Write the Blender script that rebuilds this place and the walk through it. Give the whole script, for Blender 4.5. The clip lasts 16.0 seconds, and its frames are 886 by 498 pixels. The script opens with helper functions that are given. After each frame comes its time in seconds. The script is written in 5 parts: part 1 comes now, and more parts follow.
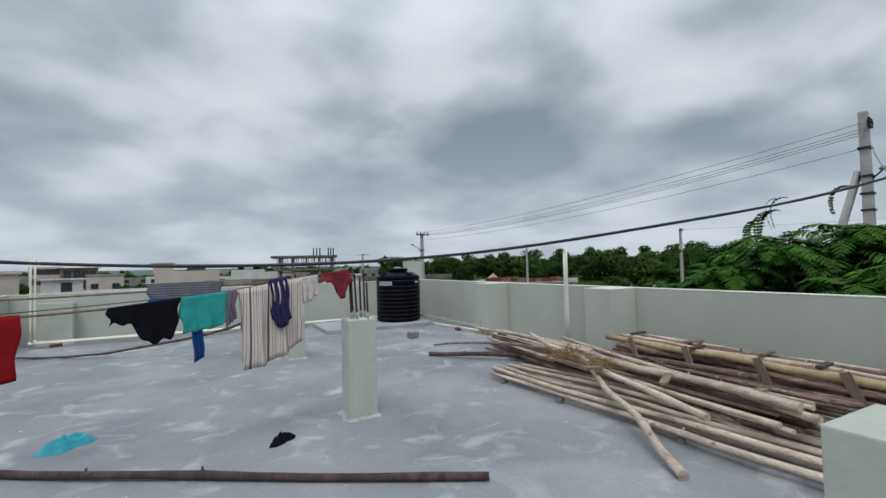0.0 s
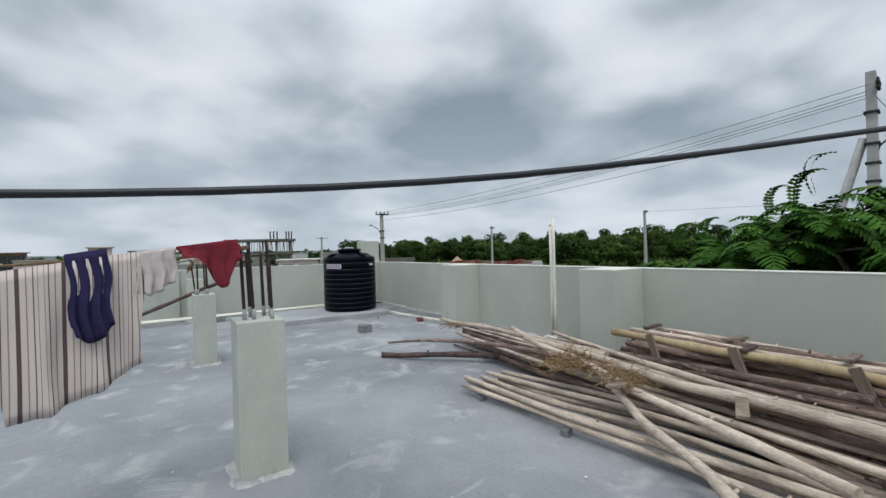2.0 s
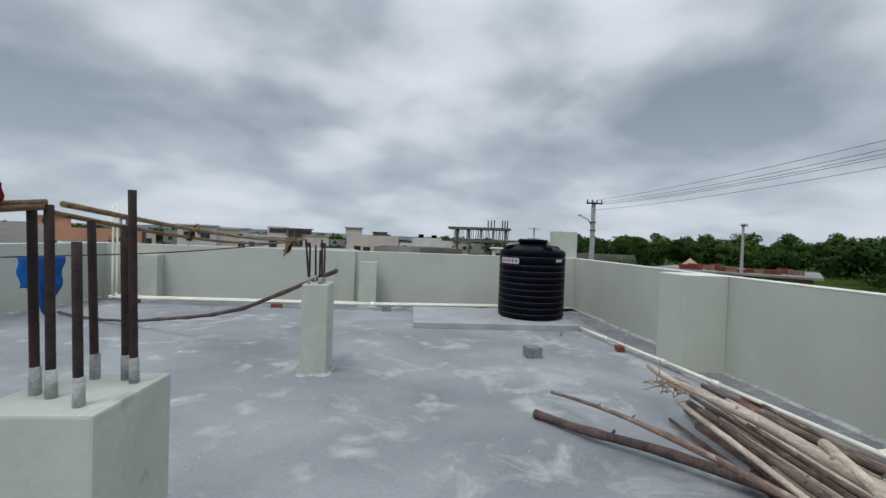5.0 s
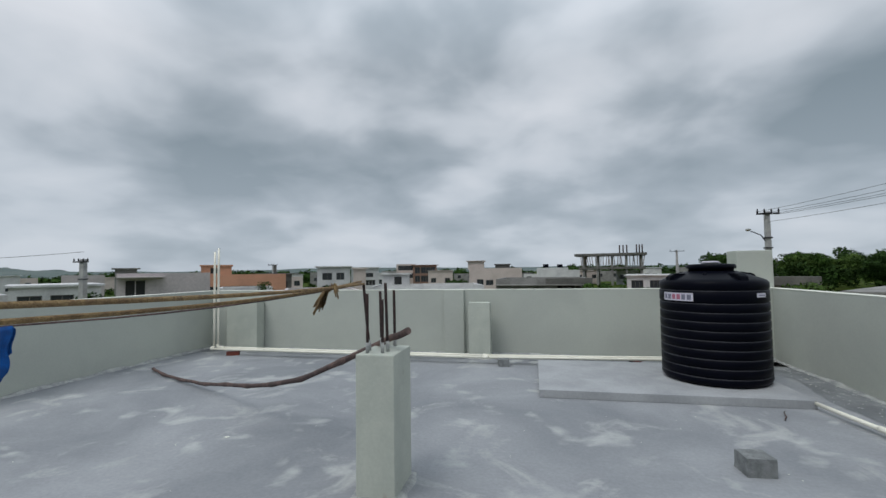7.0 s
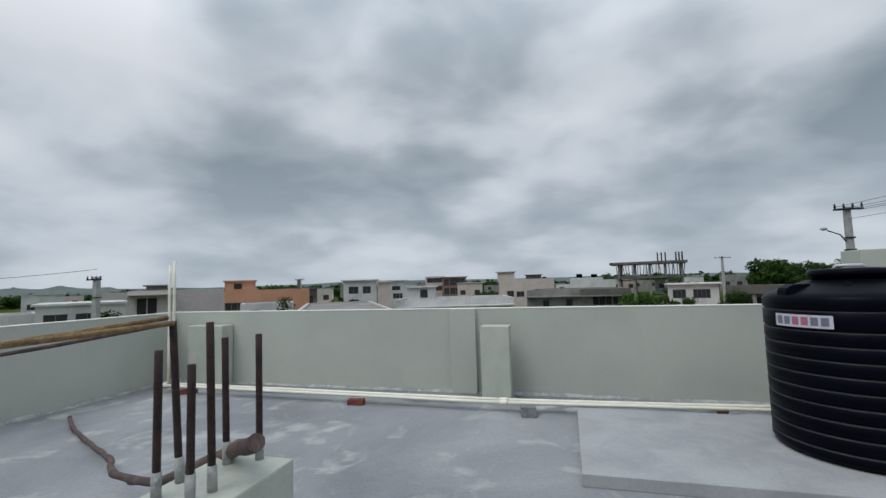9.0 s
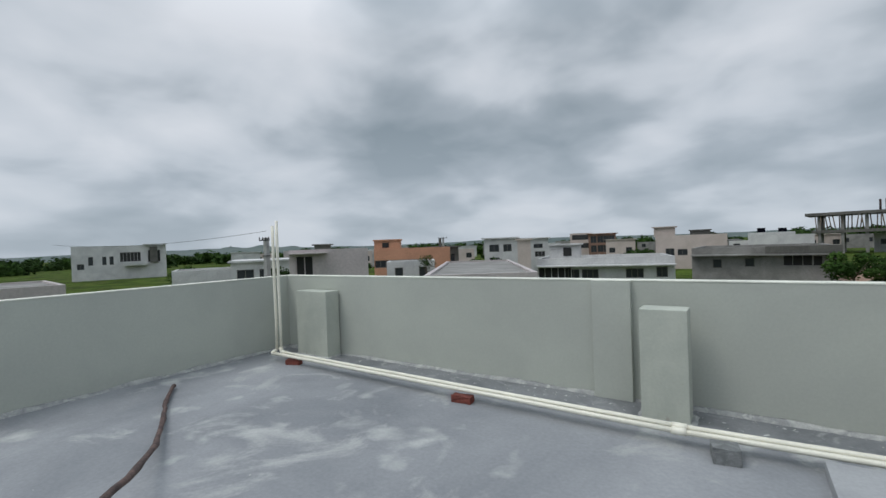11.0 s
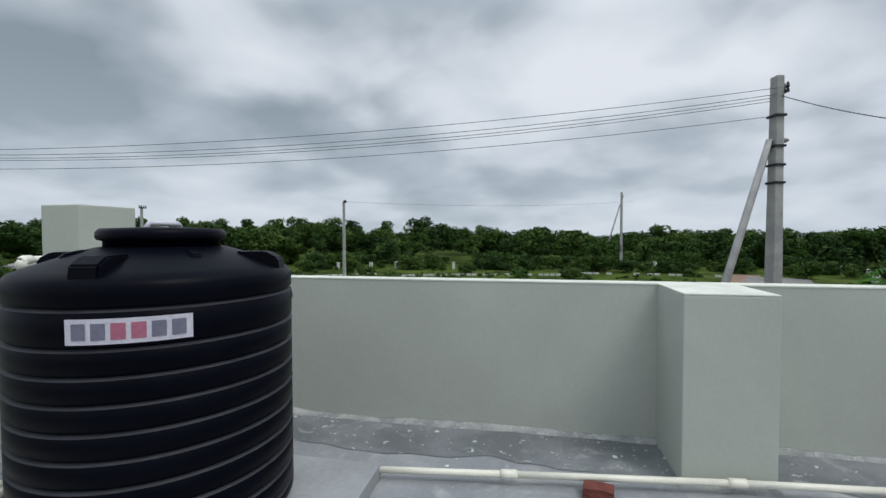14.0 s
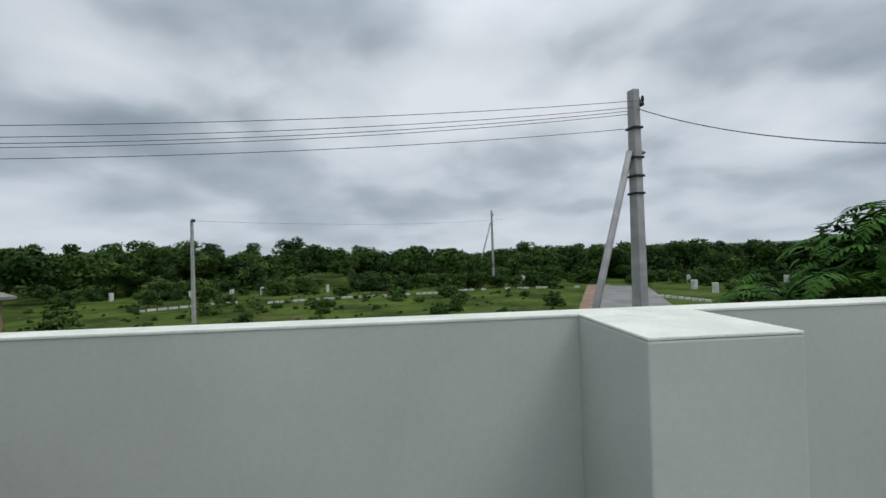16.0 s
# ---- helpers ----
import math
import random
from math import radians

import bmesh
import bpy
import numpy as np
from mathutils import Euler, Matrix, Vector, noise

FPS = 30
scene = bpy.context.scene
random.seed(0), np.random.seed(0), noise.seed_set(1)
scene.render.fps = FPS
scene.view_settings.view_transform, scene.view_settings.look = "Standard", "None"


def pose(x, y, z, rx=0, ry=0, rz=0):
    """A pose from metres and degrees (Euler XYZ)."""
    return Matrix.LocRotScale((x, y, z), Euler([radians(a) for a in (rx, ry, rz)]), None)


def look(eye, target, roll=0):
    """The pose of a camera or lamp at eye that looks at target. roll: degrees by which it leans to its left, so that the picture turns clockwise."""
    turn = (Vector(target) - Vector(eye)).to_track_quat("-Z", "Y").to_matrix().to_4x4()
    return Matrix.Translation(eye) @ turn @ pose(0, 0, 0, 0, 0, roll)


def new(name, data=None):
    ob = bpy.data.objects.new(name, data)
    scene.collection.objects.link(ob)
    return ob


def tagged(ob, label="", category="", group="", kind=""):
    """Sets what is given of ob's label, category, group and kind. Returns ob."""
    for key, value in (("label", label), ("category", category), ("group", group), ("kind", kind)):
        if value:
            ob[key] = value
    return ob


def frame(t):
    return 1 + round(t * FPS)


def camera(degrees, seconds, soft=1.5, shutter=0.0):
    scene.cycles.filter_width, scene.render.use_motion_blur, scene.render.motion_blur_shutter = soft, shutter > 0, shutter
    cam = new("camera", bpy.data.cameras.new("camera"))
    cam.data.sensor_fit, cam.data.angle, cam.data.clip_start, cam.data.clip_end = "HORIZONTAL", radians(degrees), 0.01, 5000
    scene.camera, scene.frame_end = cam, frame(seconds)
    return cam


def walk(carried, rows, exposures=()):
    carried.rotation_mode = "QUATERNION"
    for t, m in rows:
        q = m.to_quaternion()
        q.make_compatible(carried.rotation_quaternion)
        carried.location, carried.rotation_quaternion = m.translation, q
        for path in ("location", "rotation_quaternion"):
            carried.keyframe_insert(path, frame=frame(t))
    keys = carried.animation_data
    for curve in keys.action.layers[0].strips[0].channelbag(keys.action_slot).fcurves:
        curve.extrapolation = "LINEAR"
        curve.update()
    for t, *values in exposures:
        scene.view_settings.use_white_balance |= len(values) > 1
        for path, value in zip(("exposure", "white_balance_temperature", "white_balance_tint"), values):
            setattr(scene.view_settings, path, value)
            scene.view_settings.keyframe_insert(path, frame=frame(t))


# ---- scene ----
cam = camera(90.5, 16.0)
PATH = [
    (0, (-1.057, -11.683, 1.431), (-0.145, -9.905, 1.509), -1.4),
    (0.5, (-0.927, -11.344, 1.408), (-0.088, -9.528, 1.405), -2.1),
    (1, (-0.73, -11.014, 1.361), (0.144, -9.217, 1.266), -2.2),
    (1.5, (-0.522, -10.704, 1.346), (0.34, -8.9, 1.279), -1.2),
    (2, (-0.272, -10.33, 1.331), (0.784, -8.632, 1.332), -1.6),
    (2.5, (0.076, -9.989, 1.309), (1.274, -8.388, 1.287), -2.1),
    (3, (0.451, -9.755, 1.292), (1.61, -8.128, 1.187), -1.0),
    (3.5, (0.729, -9.367, 1.151), (1.717, -7.646, 0.904), -0.2),
    (4, (0.903, -9.048, 1.206), (1.511, -7.157, 0.968), -0.1),
    (4.2, (0.914, -9.006, 1.278), (1.378, -7.07, 1.085), 0.8),
    (6.3, (1.035, -7.213, 1.342), (0.929, -5.217, 1.417), 0.1),
    (6.5, (0.988, -7.075, 1.337), (0.807, -5.085, 1.415), -0.2),
    (7, (1.033, -6.803, 1.362), (0.625, -4.847, 1.461), -0.8),
    (7.5, (0.998, -6.429, 1.345), (0.501, -4.497, 1.476), -1.0),
    (8, (1.006, -6.067, 1.35), (0.482, -4.145, 1.524), -1.7),
    (8.5, (1.067, -5.595, 1.389), (0.536, -3.676, 1.575), -2.1),
    (9, (1.019, -5.106, 1.374), (0.479, -3.187, 1.53), -1.7),
    (9.5, (1.036, -4.667, 1.336), (0.337, -2.795, 1.435), -1.1),
    (10, (1.064, -4.343, 1.37), (-0.112, -2.726, 1.399), -1.0),
    (10.2, (1.011, -4.227, 1.421), (-0.346, -2.758, 1.409), -1.6),
    (12.5, (0.345, -2.867, 1.363), (0.862, -0.936, 1.303), -2.8),
    (13, (0.521, -2.833, 1.373), (1.696, -1.217, 1.295), -2.6),
    (13.5, (0.894, -2.767, 1.37), (2.509, -1.593, 1.261), -2.5),
    (14, (1.308, -2.766, 1.362), (3.269, -2.378, 1.301), -0.1),
    (14.5, (1.799, -2.743, 1.371), (3.671, -3.449, 1.365), 0.5),
    (15, (2.086, -2.903, 1.329), (3.697, -4.088, 1.303), 1.0),
    (15.5, (2.252, -2.874, 1.356), (4.064, -3.72, 1.367), -1.3),
    (16, (2.695, -2.924, 1.3), (4.688, -3.083, 1.322), -1.7),
]
walk(cam, [(t, look(eye, target, roll)) for t, eye, target, roll in PATH], exposures=[(0.0, 0.14), (1.2, 0.28), (4.2, 0.26), (6.3, 0.05), (12.0, 0.08), (14.0, 0.22), (15.0, 0.22), (15.5, 0.24), (16.0, 0.14)])
EXPO = 0.0
scene.view_settings.exposure = EXPO

# ---------- light ----------
SUN_EL, SUN_ROT = radians(58), radians(215)
world = bpy.data.worlds.new("overcast")
scene.world = world
world.use_nodes = True
wn, wl = world.node_tree.nodes, world.node_tree.links
wn.clear()


def wnode(kind, **kw):
    n = wn.new(kind)
    for k, v in kw.items():
        n.inputs[k].default_value = v
    return n


def wmath(op, a, b=0.0):
    n = wn.new("ShaderNodeMath")
    n.operation = op
    for i, v in enumerate((a, b)):
        if isinstance(v, (int, float)):
            n.inputs[i].default_value = v
        else:
            wl.new(v, n.inputs[i])
    return n.outputs[0]


def wramp(fac, stops):
    n = wn.new("ShaderNodeValToRGB")
    els = n.color_ramp.elements
    while len(els) > 1:
        els.remove(els[-1])
    els[0].position, els[0].color = stops[0][0], (*stops[0][1], 1)
    for p, c in stops[1:]:
        els.new(p).color = (*c, 1)
    wl.new(fac, n.inputs[0])
    return n.outputs[0]


w_tex = wn.new("ShaderNodeTexCoord")
w_sep = wn.new("ShaderNodeSeparateXYZ")
wl.new(w_tex.outputs["Generated"], w_sep.inputs[0])
w_up = wmath("MAXIMUM", w_sep.outputs[2], 0.0)
w_den = wmath("ADD", w_up, 0.30)
w_com = wn.new("ShaderNodeCombineXYZ")
wl.new(wmath("DIVIDE", w_sep.outputs[0], w_den), w_com.inputs[0])
wl.new(wmath("DIVIDE", w_sep.outputs[1], w_den), w_com.inputs[1])
w_big = wnode("ShaderNodeTexNoise", Scale=0.95, Detail=3.0, Roughness=0.40, Distortion=0.2)
w_mid = wnode("ShaderNodeTexNoise", Scale=2.6, Detail=4.0, Roughness=0.44, Distortion=0.2)
wl.new(w_com.outputs[0], w_big.inputs["Vector"])
wl.new(w_com.outputs[0], w_mid.inputs["Vector"])
w_mix = wmath("ADD", wmath("MULTIPLY", w_big.outputs[0], 0.66), wmath("MULTIPLY", w_mid.outputs[0], 0.34))
w_cloud = wramp(w_mix, [(0.39, (0.23, 0.285, 0.33)), (0.47, (0.365, 0.42, 0.475)), (0.535, (0.555, 0.605, 0.665)), (0.62, (0.70, 0.735, 0.79))])
w_low = wramp(w_sep.outputs[2], [(0.0, (1, 1, 1)), (0.07, (0.75, 0.75, 0.75)), (0.30, (0, 0, 0))])
w_m1 = wn.new("ShaderNodeMix")
w_m1.data_type = "RGBA"
wl.new(wmath("MULTIPLY", w_low, 0.6), w_m1.inputs[0])
wl.new(w_cloud, w_m1.inputs[6])
w_m1.inputs[7].default_value = (0.50, 0.57, 0.65, 1)
# an overcast sky is about three times as bright overhead as near the horizon
w_high = wn.new("ShaderNodeMapRange")
wl.new(w_sep.outputs[2], w_high.inputs[0])
w_high.inputs[1].default_value, w_high.inputs[2].default_value = 0.42, 0.95
w_high.inputs[3].default_value, w_high.inputs[4].default_value = 1.0, 2.2
w_m2 = wn.new("ShaderNodeMix")
w_m2.data_type, w_m2.blend_type = "RGBA", "MULTIPLY"
w_m2.inputs[0].default_value = 1.0
wl.new(w_m1.outputs[2], w_m2.inputs[6])
wl.new(w_high.outputs[0], w_m2.inputs[7])
w_sky = wn.new("ShaderNodeTexSky")
w_sky.sky_type, w_sky.sun_disc, w_sky.sun_elevation, w_sky.sun_rotation = "NISHITA", False, SUN_EL, SUN_ROT
w_b1 = wnode("ShaderNodeBackground", Strength=0.05)
w_b2 = wnode("ShaderNodeBackground", Strength=0.97)
wl.new(w_sky.outputs[0], w_b1.inputs[0])
wl.new(w_m2.outputs[2], w_b2.inputs[0])
w_add = wn.new("ShaderNodeMixShader")
w_add.inputs[0].default_value = 0.94
wl.new(w_b1.outputs[0], w_add.inputs[1])
wl.new(w_b2.outputs[0], w_add.inputs[2])
w_out = wn.new("ShaderNodeOutputWorld")
wl.new(w_add.outputs[0], w_out.inputs[0])

sun = new("sun", bpy.data.lights.new("sun", "SUN"))
sun.data.energy, sun.data.angle, sun.data.color = 1.0, radians(25), (1.0, 0.98, 0.95)
sun.matrix_world = look((20 * math.sin(SUN_ROT) * math.cos(SUN_EL), 20 * math.cos(SUN_ROT) * math.cos(SUN_EL), 20 * math.sin(SUN_EL)), (0, 0, 0))


# ---------- materials ----------
def material(name, base, other=None, third=None, scale=3.0, fine=60.0, rough=0.8, metal=0.0, bump=0.15, split=(0.4, 0.62), spots=None, fine_amt=0.12, stretch=None, depth=0.01, per_object=0.0):
    """A procedural surface: two or three colours mixed by broad noise, fine grain on top, bump from both."""
    m = bpy.data.materials.new(name)
    m.use_nodes = True
    nt = m.node_tree
    b = nt.nodes["Principled BSDF"]
    b.inputs["Roughness"].default_value, b.inputs["Metallic"].default_value = rough, metal
    tex = nt.nodes.new("ShaderNodeTexCoord")
    vec = tex.outputs["Object"]
    if stretch:
        mp = nt.nodes.new("ShaderNodeMapping")
        mp.inputs["Scale"].default_value = stretch
        nt.links.new(vec, mp.inputs[0])
        vec = mp.outputs[0]

    def noi(s, d=4.0, r=0.55, dist=0.0):
        n = nt.nodes.new("ShaderNodeTexNoise")
        n.inputs["Scale"].default_value, n.inputs["Detail"].default_value = s, d
        n.inputs["Roughness"].default_value, n.inputs["Distortion"].default_value = r, dist
        nt.links.new(vec, n.inputs["Vector"])
        return n.outputs[0]

    def ramp(fac, a, z, ca, cz):
        n = nt.nodes.new("ShaderNodeValToRGB")
        n.color_ramp.elements[0].position, n.color_ramp.elements[1].position = a, z
        n.color_ramp.elements[0].color, n.color_ramp.elements[1].color = (*ca, 1), (*cz, 1)
        nt.links.new(fac, n.inputs[0])
        return n.outputs[0]

    def mix(fac, a, c, mode="MIX"):
        n = nt.nodes.new("ShaderNodeMix")
        n.data_type, n.blend_type = "RGBA", mode
        for i, v in ((0, fac), (6, a), (7, c)):
            if hasattr(v, "is_linked"):
                nt.links.new(v, n.inputs[i])
            else:
                n.inputs[i].default_value = v if i == 0 else (*v, 1)
        return n.outputs[2]
    other = other or tuple(c * 0.88 for c in base)
    col = ramp(noi(scale, 5, 0.6, 0.4), split[0], split[1], other, base)
    if third:
        col = mix(ramp(noi(scale * 2.3, 6, 0.65, 0.8), 0.56, 0.68, (0, 0, 0), (1, 1, 1)), col, third)
    if spots:
        c, size, lo, hi = spots
        col = mix(ramp(noi(size, 3, 0.5, 0.3), lo, hi, (0, 0, 0), (1, 1, 1)), col, c)
    grain = noi(fine, 3, 0.7)
    col = mix(1.0, col, ramp(grain, 0.3, 0.7, (1 - fine_amt,) * 3, (1 + fine_amt,) * 3), "MULTIPLY")
    if per_object:
        info = nt.nodes.new("ShaderNodeObjectInfo")
        col = mix(1.0, col, ramp(info.outputs["Random"], 0.0, 1.0, (1 - per_object,) * 3, (1 + per_object * 0.6, 1 + per_object * 0.5, 1 + per_object * 0.4)), "MULTIPLY")
    nt.links.new(col, b.inputs["Base Color"])
    bp = nt.nodes.new("ShaderNodeBump")
    bp.inputs["Strength"].default_value, bp.inputs["Distance"].default_value = bump, depth
    nt.links.new(grain, bp.inputs["Height"])
    nt.links.new(bp.outputs[0], b.inputs["Normal"])
    return m


paint = material("parapet_paint", (0.46, 0.485, 0.43), (0.42, 0.44, 0.395), scale=0.9, fine=45, rough=0.7, bump=0.12, fine_amt=0.035, depth=0.004)
paint_col = material("column_paint", (0.48, 0.505, 0.44), (0.42, 0.445, 0.39), scale=3, fine=45, rough=0.7, bump=0.2, fine_amt=0.05, depth=0.004, spots=((0.36, 0.35, 0.30), 9, 0.68, 0.76))
# parapet tops: light from above put into a paler paint; real flecks share it
lit_top_fleck_paint = material("lit_top_and_fleck_paint", (0.74, 0.75, 0.66), (0.62, 0.63, 0.56), scale=4, fine=60, rough=0.75, bump=0.3, fine_amt=0.06)
mortar = material("mortar_skirt", (0.44, 0.45, 0.43), (0.27, 0.28, 0.28), third=(0.50, 0.51, 0.48), scale=6, fine=70, bump=0.8, rough=0.9)
floor_mat = material("roof_screed", (0.305, 0.315, 0.328), (0.185, 0.196, 0.21), third=(0.37, 0.378, 0.375), scale=0.62, fine=35, rough=0.75, bump=0.25, fine_amt=0.09, split=(0.35, 0.66), spots=((0.47, 0.48, 0.465), 2.1, 0.59, 0.76), depth=0.004)
slab_mat = material("slab_screed", (0.36, 0.37, 0.38), (0.29, 0.30, 0.31), scale=2, fine=40, rough=0.8, bump=0.3, fine_amt=0.07, depth=0.004)
tank_mat = material("tank_plastic", (0.0015, 0.002, 0.005), (0.0025, 0.003, 0.007), scale=3, fine=90, rough=0.38, bump=0.05, fine_amt=0.05, depth=0.002)
tank_mat.node_tree.nodes["Principled BSDF"].inputs["Specular IOR Level"].default_value = 0.06
line_mat = material("tank_dust", (0.022, 0.025, 0.032), (0.012, 0.013, 0.019), scale=8, fine=90, rough=0.6)
sticker_mat = material("sticker_white", (0.62, 0.60, 0.66), (0.55, 0.53, 0.60), scale=20, fine=90, rough=0.5)
ink_grey = material("ink_grey", (0.17, 0.17, 0.23), scale=20, rough=0.5)
ink_red = material("ink_red", (0.42, 0.13, 0.20), scale=20, rough=0.5)
pvc = material("pvc_cream", (0.80, 0.78, 0.67), (0.72, 0.70, 0.60), scale=5, fine=80, rough=0.4, bump=0.05, fine_amt=0.04)
rust = material("rusty_rebar", (0.045, 0.022, 0.019), (0.022, 0.013, 0.012), scale=25, fine=150, rough=0.85, bump=0.5, fine_amt=0.3)
brick_red = material("red_brick", (0.21, 0.055, 0.038), (0.14, 0.04, 0.03), scale=18, fine=120, rough=0.9, bump=0.6)
brick_grey = material("grey_block", (0.24, 0.25, 0.25), (0.16, 0.17, 0.17), scale=14, fine=120, rough=0.95, bump=0.8)
bark = material("pole_bark", (0.30, 0.245, 0.195), (0.13, 0.095, 0.075), third=(0.42, 0.36, 0.29), scale=7, fine=60, rough=0.9, bump=0.7, fine_amt=0.2, stretch=(1, 1, 0.25), split=(0.33, 0.62), per_object=0.32)
bark_dark = material("dark_bark", (0.13, 0.085, 0.075), (0.06, 0.042, 0.04), scale=9, fine=70, rough=0.9, bump=0.8, fine_amt=0.25, stretch=(1, 1, 0.3), per_object=0.25)
bamboo = material("bamboo", (0.47, 0.37, 0.21), (0.36, 0.27, 0.15), scale=5, fine=60, rough=0.6, bump=0.3, stretch=(1, 1, 0.2), per_object=0.15)
plank_mat = material("shuttering_plank", (0.30, 0.24, 0.185), (0.17, 0.13, 0.10), scale=6, fine=60, rough=0.9, bump=0.6, stretch=(1, 1, 0.2), per_object=0.25)
coir_gold = material("dry_coir", (0.36, 0.245, 0.115), (0.22, 0.14, 0.07), scale=30, fine=200, rough=0.95, bump=0.8, fine_amt=0.3)
coir = material("coir_rope", (0.28, 0.18, 0.095), (0.16, 0.10, 0.055), scale=30, fine=200, rough=0.95, bump=0.8, fine_amt=0.3)
cable_mat = material("black_cable", (0.012, 0.013, 0.016), scale=10, rough=0.5)
wire_mat = material("line_wire", (0.17, 0.18, 0.19), scale=10, rough=0.5, metal=0.3)
pole_mat = material("cast_concrete_pole", (0.40, 0.40, 0.39), (0.31, 0.31, 0.31), scale=3, fine=60, rough=0.85, bump=0.3)
iron = material("painted_iron", (0.03, 0.03, 0.035), scale=10, rough=0.6, metal=0.4)


# ---------- mesh helpers ----------
def box(bm, lo, hi, bevel=0.0):
    vs = [bm.verts.new((x, y, z)) for x in (lo[0], hi[0]) for y in (lo[1], hi[1]) for z in (lo[2], hi[2])]
    fs = [bm.faces.new([vs[i] for i in q]) for q in ((0, 1, 3, 2), (4, 6, 7, 5), (0, 4, 5, 1), (2, 3, 7, 6), (0, 2, 6, 4), (1, 5, 7, 3))]
    if bevel:
        es = list({e for f in fs for e in f.edges})
        bmesh.ops.bevel(bm, geom=es, offset=bevel, segments=2, affect="EDGES", profile=0.6)


def frame_of(d):
    d = d.normalized()
    a = d.cross(Vector((1, 0, 0)) if abs(d.z) > 0.9 else Vector((0, 0, 1))).normalized()
    return a, d.cross(a).normalized()


def tube(bm, pts, radii, sides=8, cap=True):
    """A closed tube through points, with a radius at each."""
    pts = [Vector(p) for p in pts]
    if isinstance(radii, (int, float)):
        radii = [radii] * len(pts)
    rings = []
    for i, p in enumerate(pts):
        d = pts[min(i + 1, len(pts) - 1)] - pts[max(i - 1, 0)]
        a, b = frame_of(d)
        rings.append([bm.verts.new(p + (a * math.cos(2 * math.pi * k / sides) + b * math.sin(2 * math.pi * k / sides)) * radii[i]) for k in range(sides)])
    for r, s in zip(rings, rings[1:]):
        for k in range(sides):
            bm.faces.new((r[k], r[(k + 1) % sides], s[(k + 1) % sides], s[k])).smooth = True
    if cap:
        bm.faces.new(rings[0][::-1])
        bm.faces.new(rings[-1])


def lathe(bm, profile, sides=48, centre=(0, 0)):
    rings = []
    for r, z in profile:
        rings.append([bm.verts.new((centre[0] + r * math.cos(2 * math.pi * k / sides), centre[1] + r * math.sin(2 * math.pi * k / sides), z)) for k in range(sides)])
    for a, b in zip(rings, rings[1:]):
        for k in range(sides):
            bm.faces.new((a[k], a[(k + 1) % sides], b[(k + 1) % sides], b[k])).smooth = True
    bm.faces.new(rings[0][::-1])
    bm.faces.new(rings[-1])


def mesh_of(name, bm, mat):
    me = bpy.data.meshes.new(name)
    bmesh.ops.recalc_face_normals(bm, faces=bm.faces)
    bm.to_mesh(me)
    bm.free()
    me.materials.append(mat)
    return me


def part(name, bm, mat, parent=None, label="", kind=""):
    ob = new(name, mesh_of(name, bm, mat))
    ob.parent = parent
    return tagged(ob, label=label, kind=kind)


def thing(name, at, label, category, group="", turn=0.0):
    e = new(name)
    e.empty_display_size = 0.1
    e.matrix_world = pose(at[0], at[1], at[2], 0, 0, turn)
    return tagged(e, label=label, category=category, group=group)


def solo(name, bm, mat, at, label, category, group="", turn=0.0, kind=""):
    ob = new(name, mesh_of(name, bm, mat))
    ob.matrix_world = pose(at[0], at[1], at[2], 0, 0, turn)
    return tagged(ob, label=label, category=category, group=group, kind=kind)


# ---------- roof and parapets ----------
H, TH = 1.05, 0.13
XE, XW, YN, YS = 4.37, -4.87, 0.38, -13.6
GROUND = -2.6
roof = bmesh.new()
box(roof, (XW - TH, YS - TH, -0.15), (XE + TH, YN + TH, 0.0))
part("floor", roof, floor_mat, kind="structure")
house = bmesh.new()
box(house, (XW - TH + 0.01, YS - TH + 0.01, GROUND), (XE + TH - 0.01, YN + TH - 0.01, -0.15))
part("wall_storey_below", house, paint, kind="structure")


def parapet(name, lo, hi, pilasters=()):
    bm = bmesh.new()
    box(bm, (*lo, 0), (*hi, H - 0.012))
    w = part(name, bm, paint, kind="structure")
    # thin added skin that carries the wall top's lit tone in its colour
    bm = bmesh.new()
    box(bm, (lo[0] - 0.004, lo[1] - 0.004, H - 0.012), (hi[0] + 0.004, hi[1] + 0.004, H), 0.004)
    part("coping", bm, lit_top_fleck_paint, w)
    for a, b, top in pilasters:
        bm = bmesh.new()
        box(bm, (*a, 0), (*b, top - 0.01), 0.008)
        part("pilaster", bm, paint, w)
        # the same lit tone put into the colour of the pilaster's top
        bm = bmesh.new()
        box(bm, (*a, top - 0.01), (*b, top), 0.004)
        part("pilaster_top", bm, lit_top_fleck_paint, w)
    return w


parapet("wall_east", (XE, YS), (XE + TH, YN), [((3.87, -4.05), (XE - 0.002, -3.58), H), ((3.86, -7.23), (XE - 0.002, -6.73), H)])
parapet("wall_north", (XW - TH, YN), (XE + TH, YN + TH), [((-0.45, 0.32), (-0.12, YN - 0.002), H)])
parapet("wall_west", (XW - TH, YS), (XW, YN))
parapet("wall_south", (XW, YS - TH), (XE, YS))
parapet("wall_south_short", (3.15, -10.95), (XE - 0.002, -10.72))
bm = bmesh.new()
box(bm, (4.0, -11.35, 0), (XE - 0.002, -10.952, 1.42), 0.01)
part("wall_pier", bm, paint, kind="structure")
bm = bmesh.new()
box(bm, (3.98, YN + TH + 0.002, GROUND), (4.46, YN + TH + 0.35, 1.60), 0.01)
part("wall_corner_fin", bm, paint, kind="structure")


